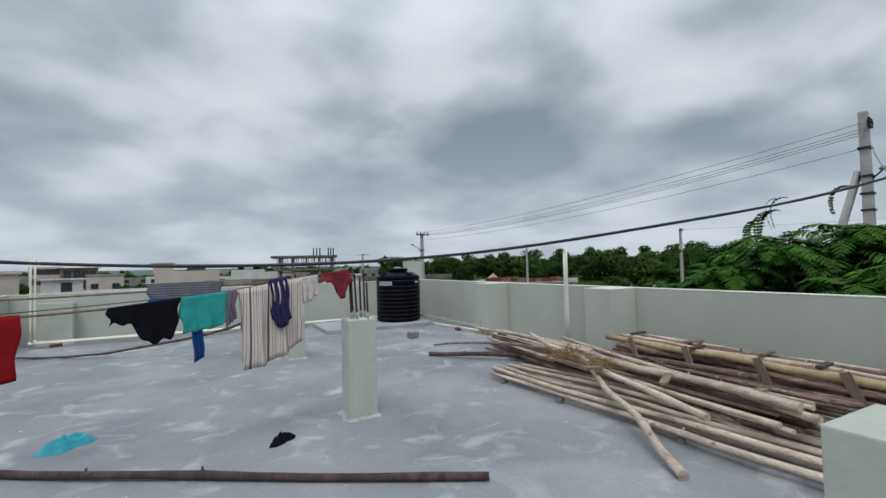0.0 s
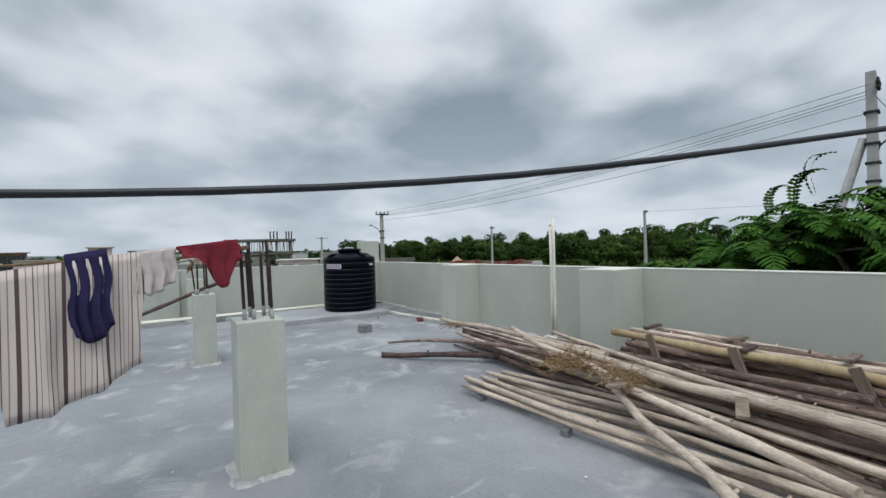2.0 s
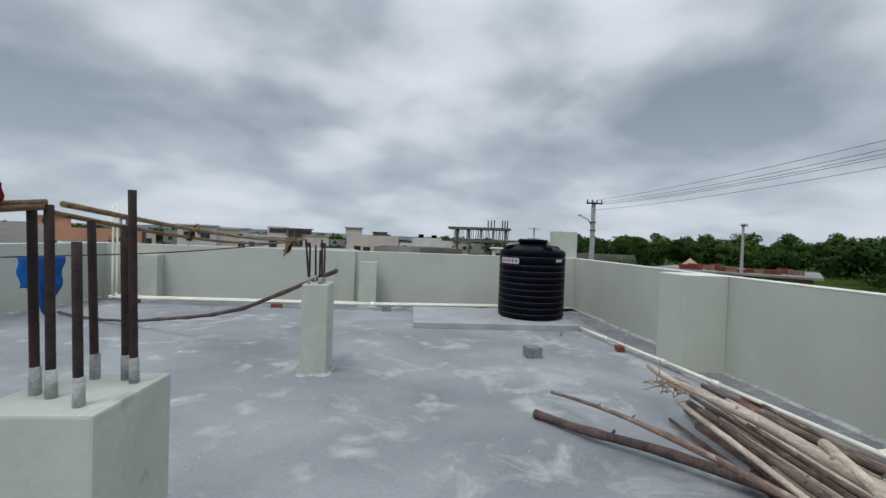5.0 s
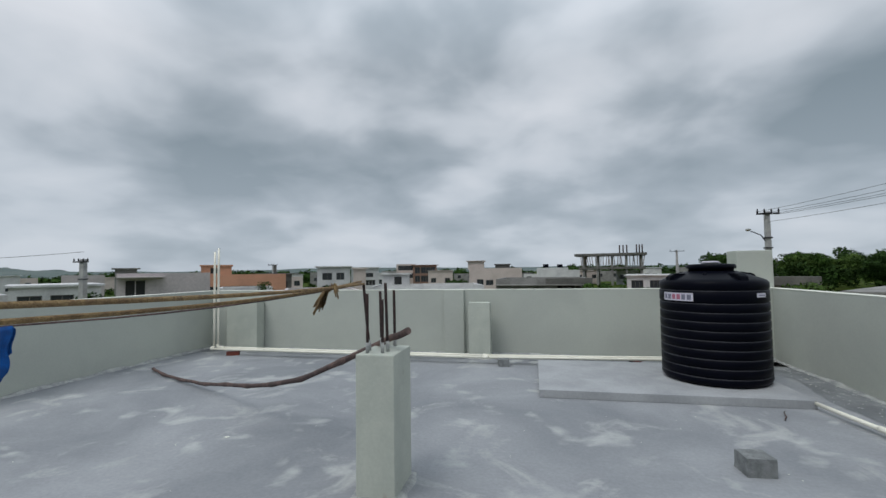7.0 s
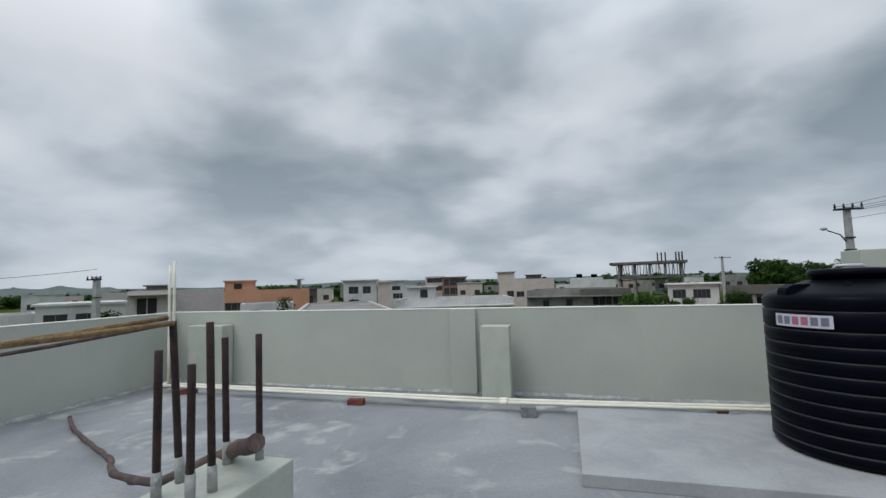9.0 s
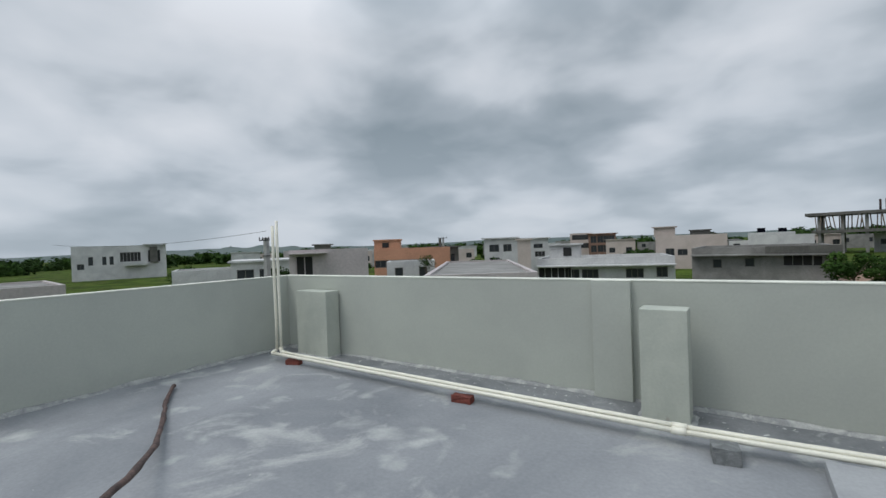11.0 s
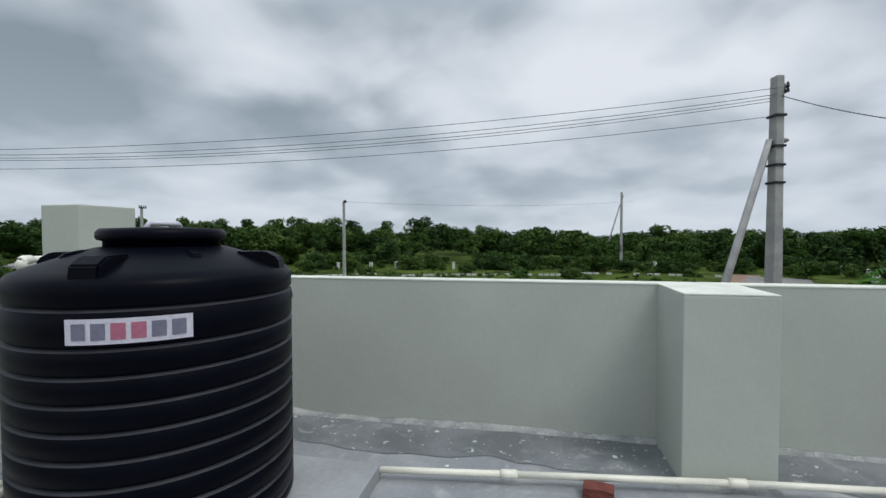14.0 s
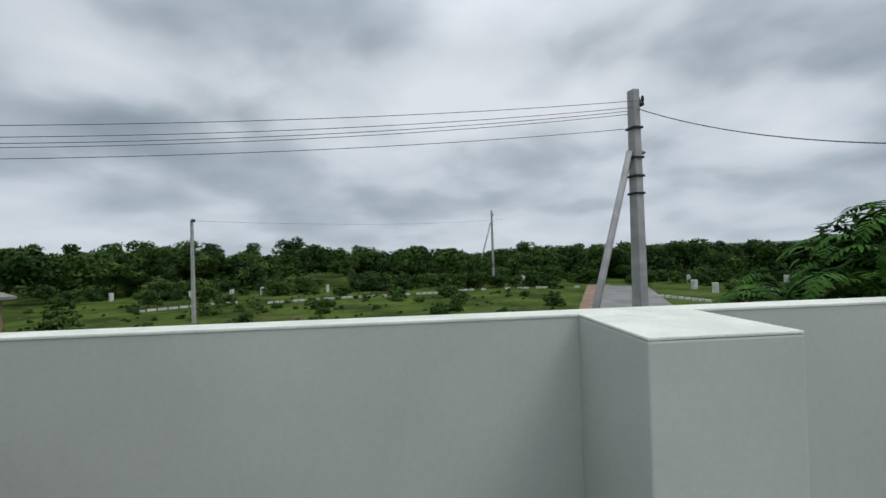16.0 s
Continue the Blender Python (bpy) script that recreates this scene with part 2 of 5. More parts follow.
def column(at, size, top, rods, label):
    w, d = size
    c = thing("column_stub", (*at, 0), label, "concrete column", "column stubs on the roof")
    bm = bmesh.new()
    box(bm, (0, 0, 0), (w, d, top), 0.008)
    part("shaft", bm, paint_col, c)
    bm = bmesh.new()
    rng = random.Random(int(at[0] * 100))
    n = 28
    ring = []
    for k in range(n):
        a = 2 * math.pi * k / n
        rx, ry = w / 2 + 0.03 + rng.uniform(0, 0.03), d / 2 + 0.03 + rng.uniform(0, 0.03)
        s = max(abs(math.cos(a)), abs(math.sin(a)))
        ring.append((w / 2 + rx * math.cos(a) / s, d / 2 + ry * math.sin(a) / s))
    lo = [bm.verts.new((x, y, 0)) for x, y in ring]
    hi = [bm.verts.new((w / 2 + (x - w / 2) * 0.86, d / 2 + (y - d / 2) * 0.86, 0.018)) for x, y in ring]
    for k in range(n):
        bm.faces.new((lo[k], lo[(k + 1) % n], hi[(k + 1) % n], hi[k]))
    bm.faces.new(hi)
    part("mortar_foot", bm, mortar, c)
    for x, y, h, lx, ly in rods:
        bm = bmesh.new()
        pts = [(x + lx * s / 5, y + ly * s / 5, top - 0.02 + (h + 0.02) * s / 5) for s in range(6)]
        tube(bm, pts, 0.0098, 8)
        part("rebar", bm, rust, c)
        bm = bmesh.new()
        tube(bm, [(x, y, top - 0.005), (x + lx * 0.10, y + ly * 0.10, top + 0.065)], 0.0122, 8)
        part("cement_coat", bm, mortar, c)
    return c


column((0.045, -7.54), (0.27, 0.30), 0.935, [(0.06, 0.12, 0.43, -0.015, 0), (0.11, 0.10, 0.44, -0.02, 0.01), (0.11, 0.24, 0.41, -0.017, 0), (0.205, 0.05, 0.36, -0.011, 0), (0.19, 0.235, 0.40, -0.012, 0), (0.225, 0.21, 0.49, -0.015, 0)], "pale green painted column stub with six rusty bars and clothes lines")
column((-0.05, -4.27), (0.245, 0.36), 0.86, [(0.055, 0.06, 0.365, 0.0, 0), (0.035, 0.15, 0.43, -0.045, 0.01), (0.15, 0.07, 0.33, 0.0, 0), (0.165, 0.125, 0.43, -0.013, 0), (0.07, 0.28, 0.37, -0.01, 0), (0.145, 0.33, 0.375, -0.004, 0)], "pale green column stub with rusty bars and a leaning branch")
column((0.0, 0.0), (0.335, 0.22), 0.86, [], "pale green painted column stub close to the north parapet")
column((-4.38, 0.14), (0.60, 0.22), 0.86, [], "wide pale green painted column stub in the parapet corner")
column((0.55, -11.34), (0.38, 0.34), 0.93, [], "pale green painted column stub beside the heap of poles")

bm = bmesh.new()
box(bm, (1.045, -1.95, 0), (3.62, -0.36, 0.085), 0.006)
solo("tank_slab", bm, slab_mat, (0, 0, 0), "low grey concrete slab under the water tank", "concrete slab", kind="")


# ---------- water tank ----------
def water_tank(x, y, z):
    t = thing("water_tank", (x, y, z), "black ribbed plastic water tank with white sticker on a slab", "water tank")
    R = 0.54
    prof = [(R - 0.055, 0.0), (R - 0.02, 0.015), (R, 0.05)]
    ribs = [0.10 + 0.10 * i for i in range(9)] + [1.04]
    for zr in ribs:
        prof += [(R, zr - 0.010), (R - 0.014, zr), (R - 0.014, zr + 0.004), (R, zr + 0.014)]
    prof += [(R, 1.12), (R - 0.02, 1.145), (R - 0.06, 1.165), (R - 0.18, 1.21), (0.26, 1.245), (0.24, 1.25)]
    bm = bmesh.new()
    lathe(bm, prof, 72)
    part("body", bm, tank_mat, t)
    for i, zr in enumerate(ribs):
        bm = bmesh.new()
        n = 72
        a = [bm.verts.new(((R - 0.0135) * math.cos(2 * math.pi * k / n), (R - 0.0135) * math.sin(2 * math.pi * k / n), zr + 0.001)) for k in range(n)]
        b = [bm.verts.new(((R + 0.001) * math.cos(2 * math.pi * k / n), (R + 0.001) * math.sin(2 * math.pi * k / n), zr - 0.0095)) for k in range(n)]
        for k in range(n):
            bm.faces.new((a[k], a[(k + 1) % n], b[(k + 1) % n], b[k])).smooth = True
        part("dust_line", bm, line_mat, t, "thin grey dust line in the groove")
    for k in range(8):
        a = 2 * math.pi * (k + 0.35) / 8
        bm = bmesh.new()
        big = k % 2 == 0
        w = 0.10 if big else 0.045
        d = 0.20 if big else 0.22
        ro = R - 0.015 if big else R - 0.16
        top = 1.225 if big else 1.24
        bot = 1.10 if big else 1.17
        rows = []
        for s, hh in ((0, 0.0), (0.08, 0.75), (0.35, 1.0), (1, 1.0)):
            r = ro - d * s
            zt = bot + (top - bot) * hh
            rows.append([bm.verts.new((r, -w * 0.6, bot - 0.04)), bm.verts.new((r, -w * 0.5, zt)), bm.verts.new((r, w * 0.5, zt)), bm.verts.new((r, w * 0.6, bot - 0.04))])
        for p, q in zip(rows, rows[1:]):
            for j in range(3):
                bm.faces.new((p[j], p[j + 1], q[j + 1], q[j]))
            bm.faces.new((p[3], p[0], q[0], q[3]))
        bm.faces.new(rows[0])
        bm.faces.new(rows[-1][::-1])
        bmesh.ops.bevel(bm, geom=bm.edges[:], offset=0.008, segments=2, affect="EDGES")
        bmesh.ops.rotate(bm, verts=bm.verts, matrix=Matrix.Rotation(a, 3, "Z"))
        part("lug" if big else "shoulder_rib", bm, tank_mat, t)
    bm = bmesh.new()
    lathe(bm, [(0.225, 1.235), (0.225, 1.275), (0.245, 1.28), (0.25, 1.29), (0.25, 1.315), (0.235, 1.33), (0.10, 1.337), (0.02, 1.338)], 48)
    lid = part("lid", bm, tank_mat, t)
    bm = bmesh.new()
    tube(bm, [(-0.10, 0, 1.33), (-0.08, 0, 1.355), (0.08, 0, 1.355), (0.10, 0, 1.33)], 0.012, 8)
    part("lid_handle", bm, sticker_mat, lid, "pale cloth tied to the lid")

    def curved(a0, a1, z0, z1, r, n=14):
        bm = bmesh.new()
        for i in range(n):
            q = [(a0 + (a1 - a0) * (i + s) / n) for s in (0, 1)]
            bm.faces.new([bm.verts.new((r * math.cos(a), r * math.sin(a), zz)) for a, zz in ((q[0], z0), (q[1], z0), (q[1], z1), (q[0], z1))])
        bmesh.ops.remove_doubles(bm, verts=bm.verts, dist=1e-5)
        return bm
    mid = radians(212)
    half = 0.19 / R
    s = part("sticker", curved(mid - half, mid + half, 0.920, 1.010, R + 0.004), sticker_mat, t, "white sticker with faded block print")
    n = 6
    for i in range(n):
        c = mid + (i - (n - 1) / 2) * half * 0.31
        part("print_block", curved(c - half * 0.115, c + half * 0.115, 0.936, 0.994, R + 0.006), ink_red if i in (2, 3) else ink_grey, s, "faded red block" if i in (2, 3) else "faded grey block")
    mid2 = radians(305)
    s2 = part("small_sticker", curved(mid2 - 0.13, mid2 + 0.13, 0.965, 1.01, R + 0.004), sticker_mat, t, "small white sticker with an unreadable line")
    part("bar", curved(mid2 - 0.10, mid2 + 0.10, 0.982, 0.992, R + 0.007), ink_grey, s2)
    return t


tank = water_tank(3.05, -1.11, 0.085)
tank.scale = (1.02, 1.02, 0.985)


# ---------- pipes on the roof ----------
def pipe_run(name, runs, label, category="plastic pipe", r=0.0185, group=""):
    """runs: lists of points; each run is one pipe with a fitting at every corner."""
    x, y, z = runs[0][0]
    t = thing(name, (x, y, 0), label, category, group)
    o = Vector((x, y, 0))
    for pts in runs:
        pts = [Vector(p) - o for p in pts]
        for a, b in zip(pts, pts[1:]):
            bm = bmesh.new()
            n = max(2, int((b - a).length / 0.4))
            rng = random.Random(int((a.x + b.y) * 1000))
            q = [a.lerp(b, i / n) + Vector((rng.uniform(-1, 1), rng.uniform(-1, 1), rng.uniform(-0.4, 0.4))) * (0.004 if 0 < i < n else 0) for i in range(n + 1)]
            tube(bm, q, r, 10)
            part("pipe", bm, pvc, t)
        for p, a, b in zip(pts[1:-1], pts, pts[2:]):
            bm = bmesh.new()
            u, v = (a - p).normalized(), (b - p).normalized()
            tube(bm, [p + u * 0.045, p + u * 0.012, p + (u + v) * 0.004, p + v * 0.012, p + v * 0.045], r * 1.35, 10)
            part("elbow", bm, pvc, t)
    return t


pipe_run("water_pipe", [[(-4.36, -0.20, 0.13), (-4.36, -0.27, 0.10), (0.30, -0.37, 0.10), (3.10, -0.20, 0.10), (3.10, -0.20, 1.24), (3.42, -0.20, 1.24)], [(-4.36, -0.20, 1.74), (-4.36, -0.20, 0.13)]], "long cream plastic water pipe along the north parapet")
pipe_run("water_pipe", [[(-4.30, -0.18, 1.80), (-4.30, -0.18, 0.118), (-4.18, -0.23, 0.118), (0.30, -0.33, 0.118), (3.02, -0.165, 0.118)]], "second cream plastic pipe lying beside the first")
pipe_run("water_pipe", [[(3.60, -1.86, 0.055), (3.69, -2.66, 0.06), (3.81, -3.83, 0.07), (3.87, -4.6, 0.075), (3.955, -6.21, 0.09), (4.09, -6.12, 0.09), (4.09, -6.12, 1.72)], [(3.93, -5.98, 0.09), (4.13, -5.94, 0.09), (4.09, -6.12, 0.092)]], "cream plastic pipe with a square loop by the east parapet")
pipe_run("water_pipe", [[(4.125, -6.03, 0.09), (4.125, -6.03, 1.60)], [(4.125, -6.03, 1.60), (4.125, -6.03, 1.64)]], "tall cream plastic riser pipe by the east parapet")


# ---------- bricks ----------
def brick_at(name, x, y, turn, mat, label, size=(0.22, 0.105, 0.072), z=0.0, seed=0):
    rng = random.Random(seed)
    bm = bmesh.new()
    box(bm, (-size[0] / 2, -size[1] / 2, 0), (size[0] / 2, size[1] / 2, size[2]))
    bmesh.ops.subdivide_edges(bm, edges=bm.edges[:], cuts=2, use_grid_fill=True)
    for v in bm.verts:
        if v.co.z > 0.002:
            v.co += Vector([rng.uniform(-1, 1) for _ in range(3)]) * 0.004
    return solo(name, bm, mat, (x, y, z), label, "brick", turn=turn)


for i, (x, y, a, w) in enumerate([(-3.95, -0.25, 20, 0), (-1.42, -0.36, 5, 0), (2.40, -0.17, 70, 1), (3.66, -3.12, 80, 1), (3.905, -4.98, 132, 1), (3.99, -6.27, 62, 2)]):
    brick_at("red_brick", x, y, a, brick_red, ("red clay brick under the water pipe", "chipped red clay brick propping the cream pipe", "red clay brick under the pipe loop")[w], (0.15 if y < -1 and y > -5.5 else 0.19, 0.085, 0.062), seed=i, z=0.0)
brick_at("half_block", 0.565, -0.45, 10, brick_grey, "round grey stone block propping the water pipe", (0.15, 0.14, 0.10), seed=11)
brick_at("half_block", 3.05, -0.16, 30, brick_grey, "small grey block under the pipe corner", (0.13, 0.08, 0.05), seed=12, z=0.0)
brick_at("concrete_block", 2.43, -3.47, 4, brick_grey, "weathered grey concrete block lying on the open roof", (0.18, 0.17, 0.12), seed=13)

bm = bmesh.new()
tube(bm, [(0.075 * math.cos(a), 0.05 * math.sin(a), 0.012) for a in [k * 0.5 for k in range(11)]], 0.012, 6)
solo("rubber_ring", bm, cable_mat, (2.40, 0.0, 0.02), "black rubber ring on the mortar by the parapet", "rubber ring")

bm = bmesh.new()
tube(bm, [(0, 0, 0.012), (0.05, 0.08, 0.016), (0.07, 0.16, 0.03), (0.12, 0.24, 0.02)], [0.006, 0.006, 0.005, 0.003], 6)
solo("twig", bm, bark_dark, (3.15, -2.35, 0), "small bent dark twig on the roof", "twig")


# ---------- mortar skirts and flecks ----------
def skirt(a, b, inward, seed, w=0.055, h=0.024):
    rng = random.Random(seed)
    a, b, inn = Vector((*a, 0)), Vector((*b, 0)), Vector((*inward, 0))
    n = int((b - a).length / 0.06)
    bm = bmesh.new()
    prev = None
    k1, k2 = rng.uniform(0, 9), rng.uniform(0, 9)
    for i in range(n + 1):
        p = a.lerp(b, i / n)
        u = i * 0.06
        ww = w * (0.7 + 0.5 * noise.noise((u * 1.1, k1, 0)) + 0.35 * noise.noise((u * 5, k2, 0)))
        hh = h * (0.8 + 0.9 * noise.noise((u * 2.3, k2, 3)) + 0.4 * noise.noise((u * 9, k1, 5)))
        ww, hh = max(ww, 0.02), max(hh, 0.006)
        row = [bm.verts.new(p + Vector((0, 0, -0.002))), bm.verts.new(p + Vector((0, 0, hh + 0.01))), bm.verts.new(p + inn * ww * 0.25 + Vector((0, 0, hh))), bm.verts.new(p + inn * ww + Vector((0, 0, 0.003))), bm.verts.new(p + inn * ww + Vector((0, 0, -0.002)))]
        if prev:
            for j in range(4):
                bm.faces.new((prev[j], prev[j + 1], row[j + 1], row[j])).smooth = True
        prev = row
    part("trim_mortar", bm, mortar, kind="structure")


skirt((XW, YN), (XE, YN), (0, -1), 1)
skirt((XE, YN), (XE, -3.58), (-1, 0), 2)
skirt((XE, -4.05), (XE, -6.73), (-1, 0), 3)
skirt((3.86, -6.71), (3.86, -7.25), (-1, 0), 7, 0.04, 0.015)
skirt((XE, -7.23), (XE, YS), (-1, 0), 4)
skirt((XW, YS), (XW, YN), (1, 0), 5, 0.07, 0.025)
skirt((3.87, -3.56), (3.87, -4.07), (-1, 0), 6, 0.04, 0.015)


def wet_band(lo, hi, seed):
    """A damp darker strip of floor with a ragged edge, a few millimetres proud."""
    bm = bmesh.new()
    lo, hi = Vector((*lo, 0.004)), Vector((*hi, 0.004))
    n = 90
    along = hi - lo
    inn = Vector((-along.y, along.x, 0)).normalized()
    prev = None
    for i in range(n + 1):
        p = lo.lerp(hi, i / n)
        u = i / n * along.length
        w = 0.42 + 0.16 * noise.noise((u * 0.9, seed, 0)) + 0.08 * noise.noise((u * 4, seed, 2))
        row = [bm.verts.new(p), bm.verts.new(p + inn * w)]
        if prev:
            bm.faces.new((prev[0], row[0], row[1], prev[1]))
        prev = row
    part("floor_damp_strip", bm, damp_mat, kind="structure")


damp_mat = material("damp_screed", (0.215, 0.225, 0.235), (0.14, 0.15, 0.158), third=(0.31, 0.318, 0.32), scale=2.2, fine=40, rough=0.5, bump=0.3, fine_amt=0.1, spots=((0.55, 0.57, 0.56), 16, 0.66, 0.72), depth=0.004)
wet_band((XE, -6.9), (XE, YN), 3.0)
wet_band((XE, YN), (XW, YN), 8.0)

rng = random.Random(5)
bm = bmesh.new()
for i in range(520):
    edge = rng.random()
    if edge < 0.45:
        x, y = XE - abs(rng.gauss(0.15, 0.25)), rng.uniform(-6.5, YN)
    elif edge < 0.65:
        x, y = rng.uniform(-4.5, XE), YN - abs(rng.gauss(0.1, 0.2))
    else:
        x, y = rng.uniform(-3, 3.2), rng.uniform(-11.5, -1.9)
    r = rng.uniform(0.002, 0.007) if rng.random() < 0.93 else rng.uniform(0.010, 0.024)
    n = 6
    a0 = rng.random() * 6
    ring = [bm.verts.new((x + r * rng.uniform(0.6, 1.2) * math.cos(a0 + 6.283 * k / n), y + r * rng.uniform(0.6, 1.2) * math.sin(a0 + 6.283 * k / n), 0.0065)) for k in range(n)]
    top = bm.verts.new((x, y, 0.010))
    for k in range(n):
        bm.faces.new((ring[k], ring[(k + 1) % n], top))
part("paint_flecks", bm, lit_top_fleck_paint, kind="stuff")


# ---------- timber poles ----------
def wobble_pole(a, b, r0, r1, seed, mid=None, knots=True, sides=8):
    rng = random.Random(seed)
    a, b = Vector(a), Vector(b)
    n = 14
    d = (b - a)
    s, t = frame_of(d)
    k1, k2 = rng.uniform(0, 50), rng.uniform(0, 50)
    amp = 0.044
    pts, rad = [], []
    for i in range(n + 1):
        f = i / n
        p = a.lerp(b, f)
        if mid:
            m = Vector(mid)
            p = a * (1 - f) ** 2 + m * 2 * f * (1 - f) + b * f * f
        env = math.sin(math.pi * f)
        p = p + s * amp * 1.6 * env * noise.noise((f * 3.0, k1, 0)) * 2 + t * amp * 0.5 * env * noise.noise((f * 3.0, k2, 5))
        pts.append(p)
        bul = 1 + 0.10 * noise.noise((f * 14, k1, 9)) + (0.16 if knots and i % 4 == int(k1) % 4 else 0)
        rad.append((r0 + (r1 - r0) * f) * bul)
    bm = bmesh.new()
    o = Vector((a.x, a.y, 0))
    tube(bm, [p - o for p in pts], rad, sides)
    if knots:
        for _ in range(2):
            i = rng.randrange(2, n - 1)
            p = pts[i] - o
            v = (s * rng.uniform(-1, 1) + Vector((0, 0, 0.8))).normalized()
            tube(bm, [p + v * rad[i] * 0.6, p + v * (rad[i] + 0.022) + d.normalized() * 0.012], [rad[i] * 0.42, rad[i] * 0.22], 5)
    return bm, o


SEED = [100]


def pole_thing(a, b, r0, r1, mat, label, group, mid=None, knots=True, name="timber_pole"):
    SEED[0] += 1
    bm, o = wobble_pole(a, b, r0, r1, SEED[0], mid, knots)
    # each pole carries its length on local z, so that the grain runs along it
    ob = solo(name, bm, mat, (0, 0, 0), label, "timber pole", group)
    ob.matrix_world = Matrix.Translation(o)
    return ob


G1 = "timber poles in the heap"
rng = random.Random(42)
pale = material("pole_pale", (0.60, 0.51, 0.42), (0.34, 0.27, 0.215), third=(0.70, 0.62, 0.54), scale=5, fine=45, rough=0.9, bump=0.7, fine_amt=0.2, stretch=(3, 0.7, 3), split=(0.33, 0.60), per_object=0.28)
barky = material("pole_barky", (0.24, 0.165, 0.135), (0.08, 0.052, 0.044), third=(0.46, 0.375, 0.31), scale=5, fine=45, rough=0.92, bump=0.8, fine_amt=0.25, stretch=(3, 0.7, 3), split=(0.35, 0.62), per_object=0.30)
# thin pale ones along the open side
for i in range(8):
    z = 0.075 + 0.05 * (i % 2) + 0.003 * i
    x = 1.99 + 0.058 * i
    pole_thing((x, -6.96 + 0.05 * (i % 3) - 0.02 * i, z), (2.24 + 0.085 * i, -10.45 - rng.uniform(0, 0.5), z + 0.02), 0.021 + rng.uniform(-0.003, 0.006), 0.030, pale, "straight pale barked timber pole at the edge of the heap", G1, knots=i % 2 == 0)
# the main heap, in crossing layers
lay = [(0.045, 13, 2.93, 3.70, 2.60, 3.40), (0.10, 13, 2.95, 3.64, 2.50, 3.34), (0.155, 12, 2.97, 3.60, 2.40, 3.28), (0.21, 11, 2.98, 3.55, 2.35, 3.22), (0.265, 9, 2.97, 3.50, 2.35, 3.15), (0.315, 6, 2.97, 3.45, 2.35, 3.10)]
for k, (z, n, xa, xb, xc, xd) in enumerate(lay):
    for i in range(n):
        f = i / max(1, n - 1)
        y0 = -5.05 - rng.uniform(0, 0.5) - 0.05 * k if rng.random() < 0.38 else -5.6 - rng.uniform(0, 1.3)
        y1 = -9.5 - rng.uniform(0, 1.3)
        thick = rng.uniform(0.015, 0.029)
        xs, xe = xa + (xb - xa) * f + rng.uniform(-0.05, 0.05), xc + (xd - xc) * f + rng.uniform(-0.12, 0.12)
        if k > 1 and rng.random() < 0.5:
            xs, xe = xs - 0.05, xe + 0.18
        dark = rng.random() < (0.72 if k < 2 else 0.52)
        pole_thing((xs, y0, z * 0.82), (xe, y1, z + 0.03), thick * 0.85, thick * 1.1, barky if dark else pale, "brown rough barked timber pole lying in the heap" if dark else "pale peeled timber pole lying in the heap", G1)
# single ones that stand out
pole_thing((1.95, -5.25, 0.035), (3.05, -6.55, 0.10), 0.030, 0.034, bark_dark, "dark wet timber pole sticking out of the heap onto the roof", G1)
pole_thing((2.15, -5.02, 0.12), (2.62, -9.9, 0.34), 0.012, 0.032, barky, "long thin tapering pole lying over the heap", G1, mid=(2.62, -7.0, 0.52))
pole_thing((2.46, -8.15, 0.36), (1.63, -9.79, 0.035), 0.026, 0.033, pale, "pale grey forked pole leaning off the heap to the floor", G1, mid=(2.10, -8.85, 0.22))
pole_thing((2.98, -5.00, 0.34), (2.70, -8.0, 0.44), 0.024, 0.032, pale, "thick white peeled pole on top of the heap", G1)
pole_thing((2.92, -6.6, 0.44), (2.05, -9.7, 0.30), 0.022, 0.030, pale, "pale pole lying askew across the heap", G1)
pole_thing((3.42, -5.05, 0.20), (3.10, -9.5, 0.40), 0.024, 0.032, barky, "thick dark brown pole on the wall side of the heap", G1)
pole_thing((2.74, -7.0, 0.41), (2.44, -10.1, 0.42), 0.026, 0.034, pale, "long pale peeled pole lying along the top of the heap", G1)
pole_thing((3.62, -6.5, 0.30), (2.45, -10.2, 0.36), 0.023, 0.030, pale, "thick pale pole lying askew across the heap", G1)
pole_thing((0.54, -9.16, 0.032), (-4.55, -6.02, 0.032), 0.027, 0.030, bark_dark, "long dark brown pole lying alone across the roof", "", mid=(-1.75, -7.86, 0.032), name="lone_pole")
# bundle by the east parapet
G2 = "timber poles in the bundle"
for k in range(6):
    n = 6 - (k > 3)
    for i in range(n):
        x = 3.52 + 0.115 * i + 0.03 * (k % 2) + rng.uniform(-0.015, 0.015)
        z = 0.05 + 0.078 * k
        th = rng.uniform(0.026, 0.037)
        yy = -7.46 - rng.uniform(0, 0.28)
        bb = (k == 5 and i == 0)
        pole_thing((x, yy if not bb else -7.42, z), (x - 0.10 + rng.uniform(-0.05, 0.05), -10.25 - rng.uniform(0, 0.4), z), th, th * 1.1, bamboo if bb or rng.random() < 0.1 else (pale if rng.random() < 0.45 else barky), "smooth yellow bamboo pole on the bundle" if bb else "weathered timber pole in the bundle by the parapet", G2)
for i, y in enumerate((-7.98, -8.68, -9.4, -10.05)):
    bm = bmesh.new()
    box(bm, (-0.035, -0.012, -0.19), (0.035, 0.012, 0.19), 0.003)
    ob = solo("shutter_cleat", bm, plank_mat, (0, 0, 0), "short weathered board leaning against the pole bundle", "board", "boards on the bundle")
    ob.matrix_world = pose(3.40, y, 0.33, 0, 22, 80 + 6 * i)
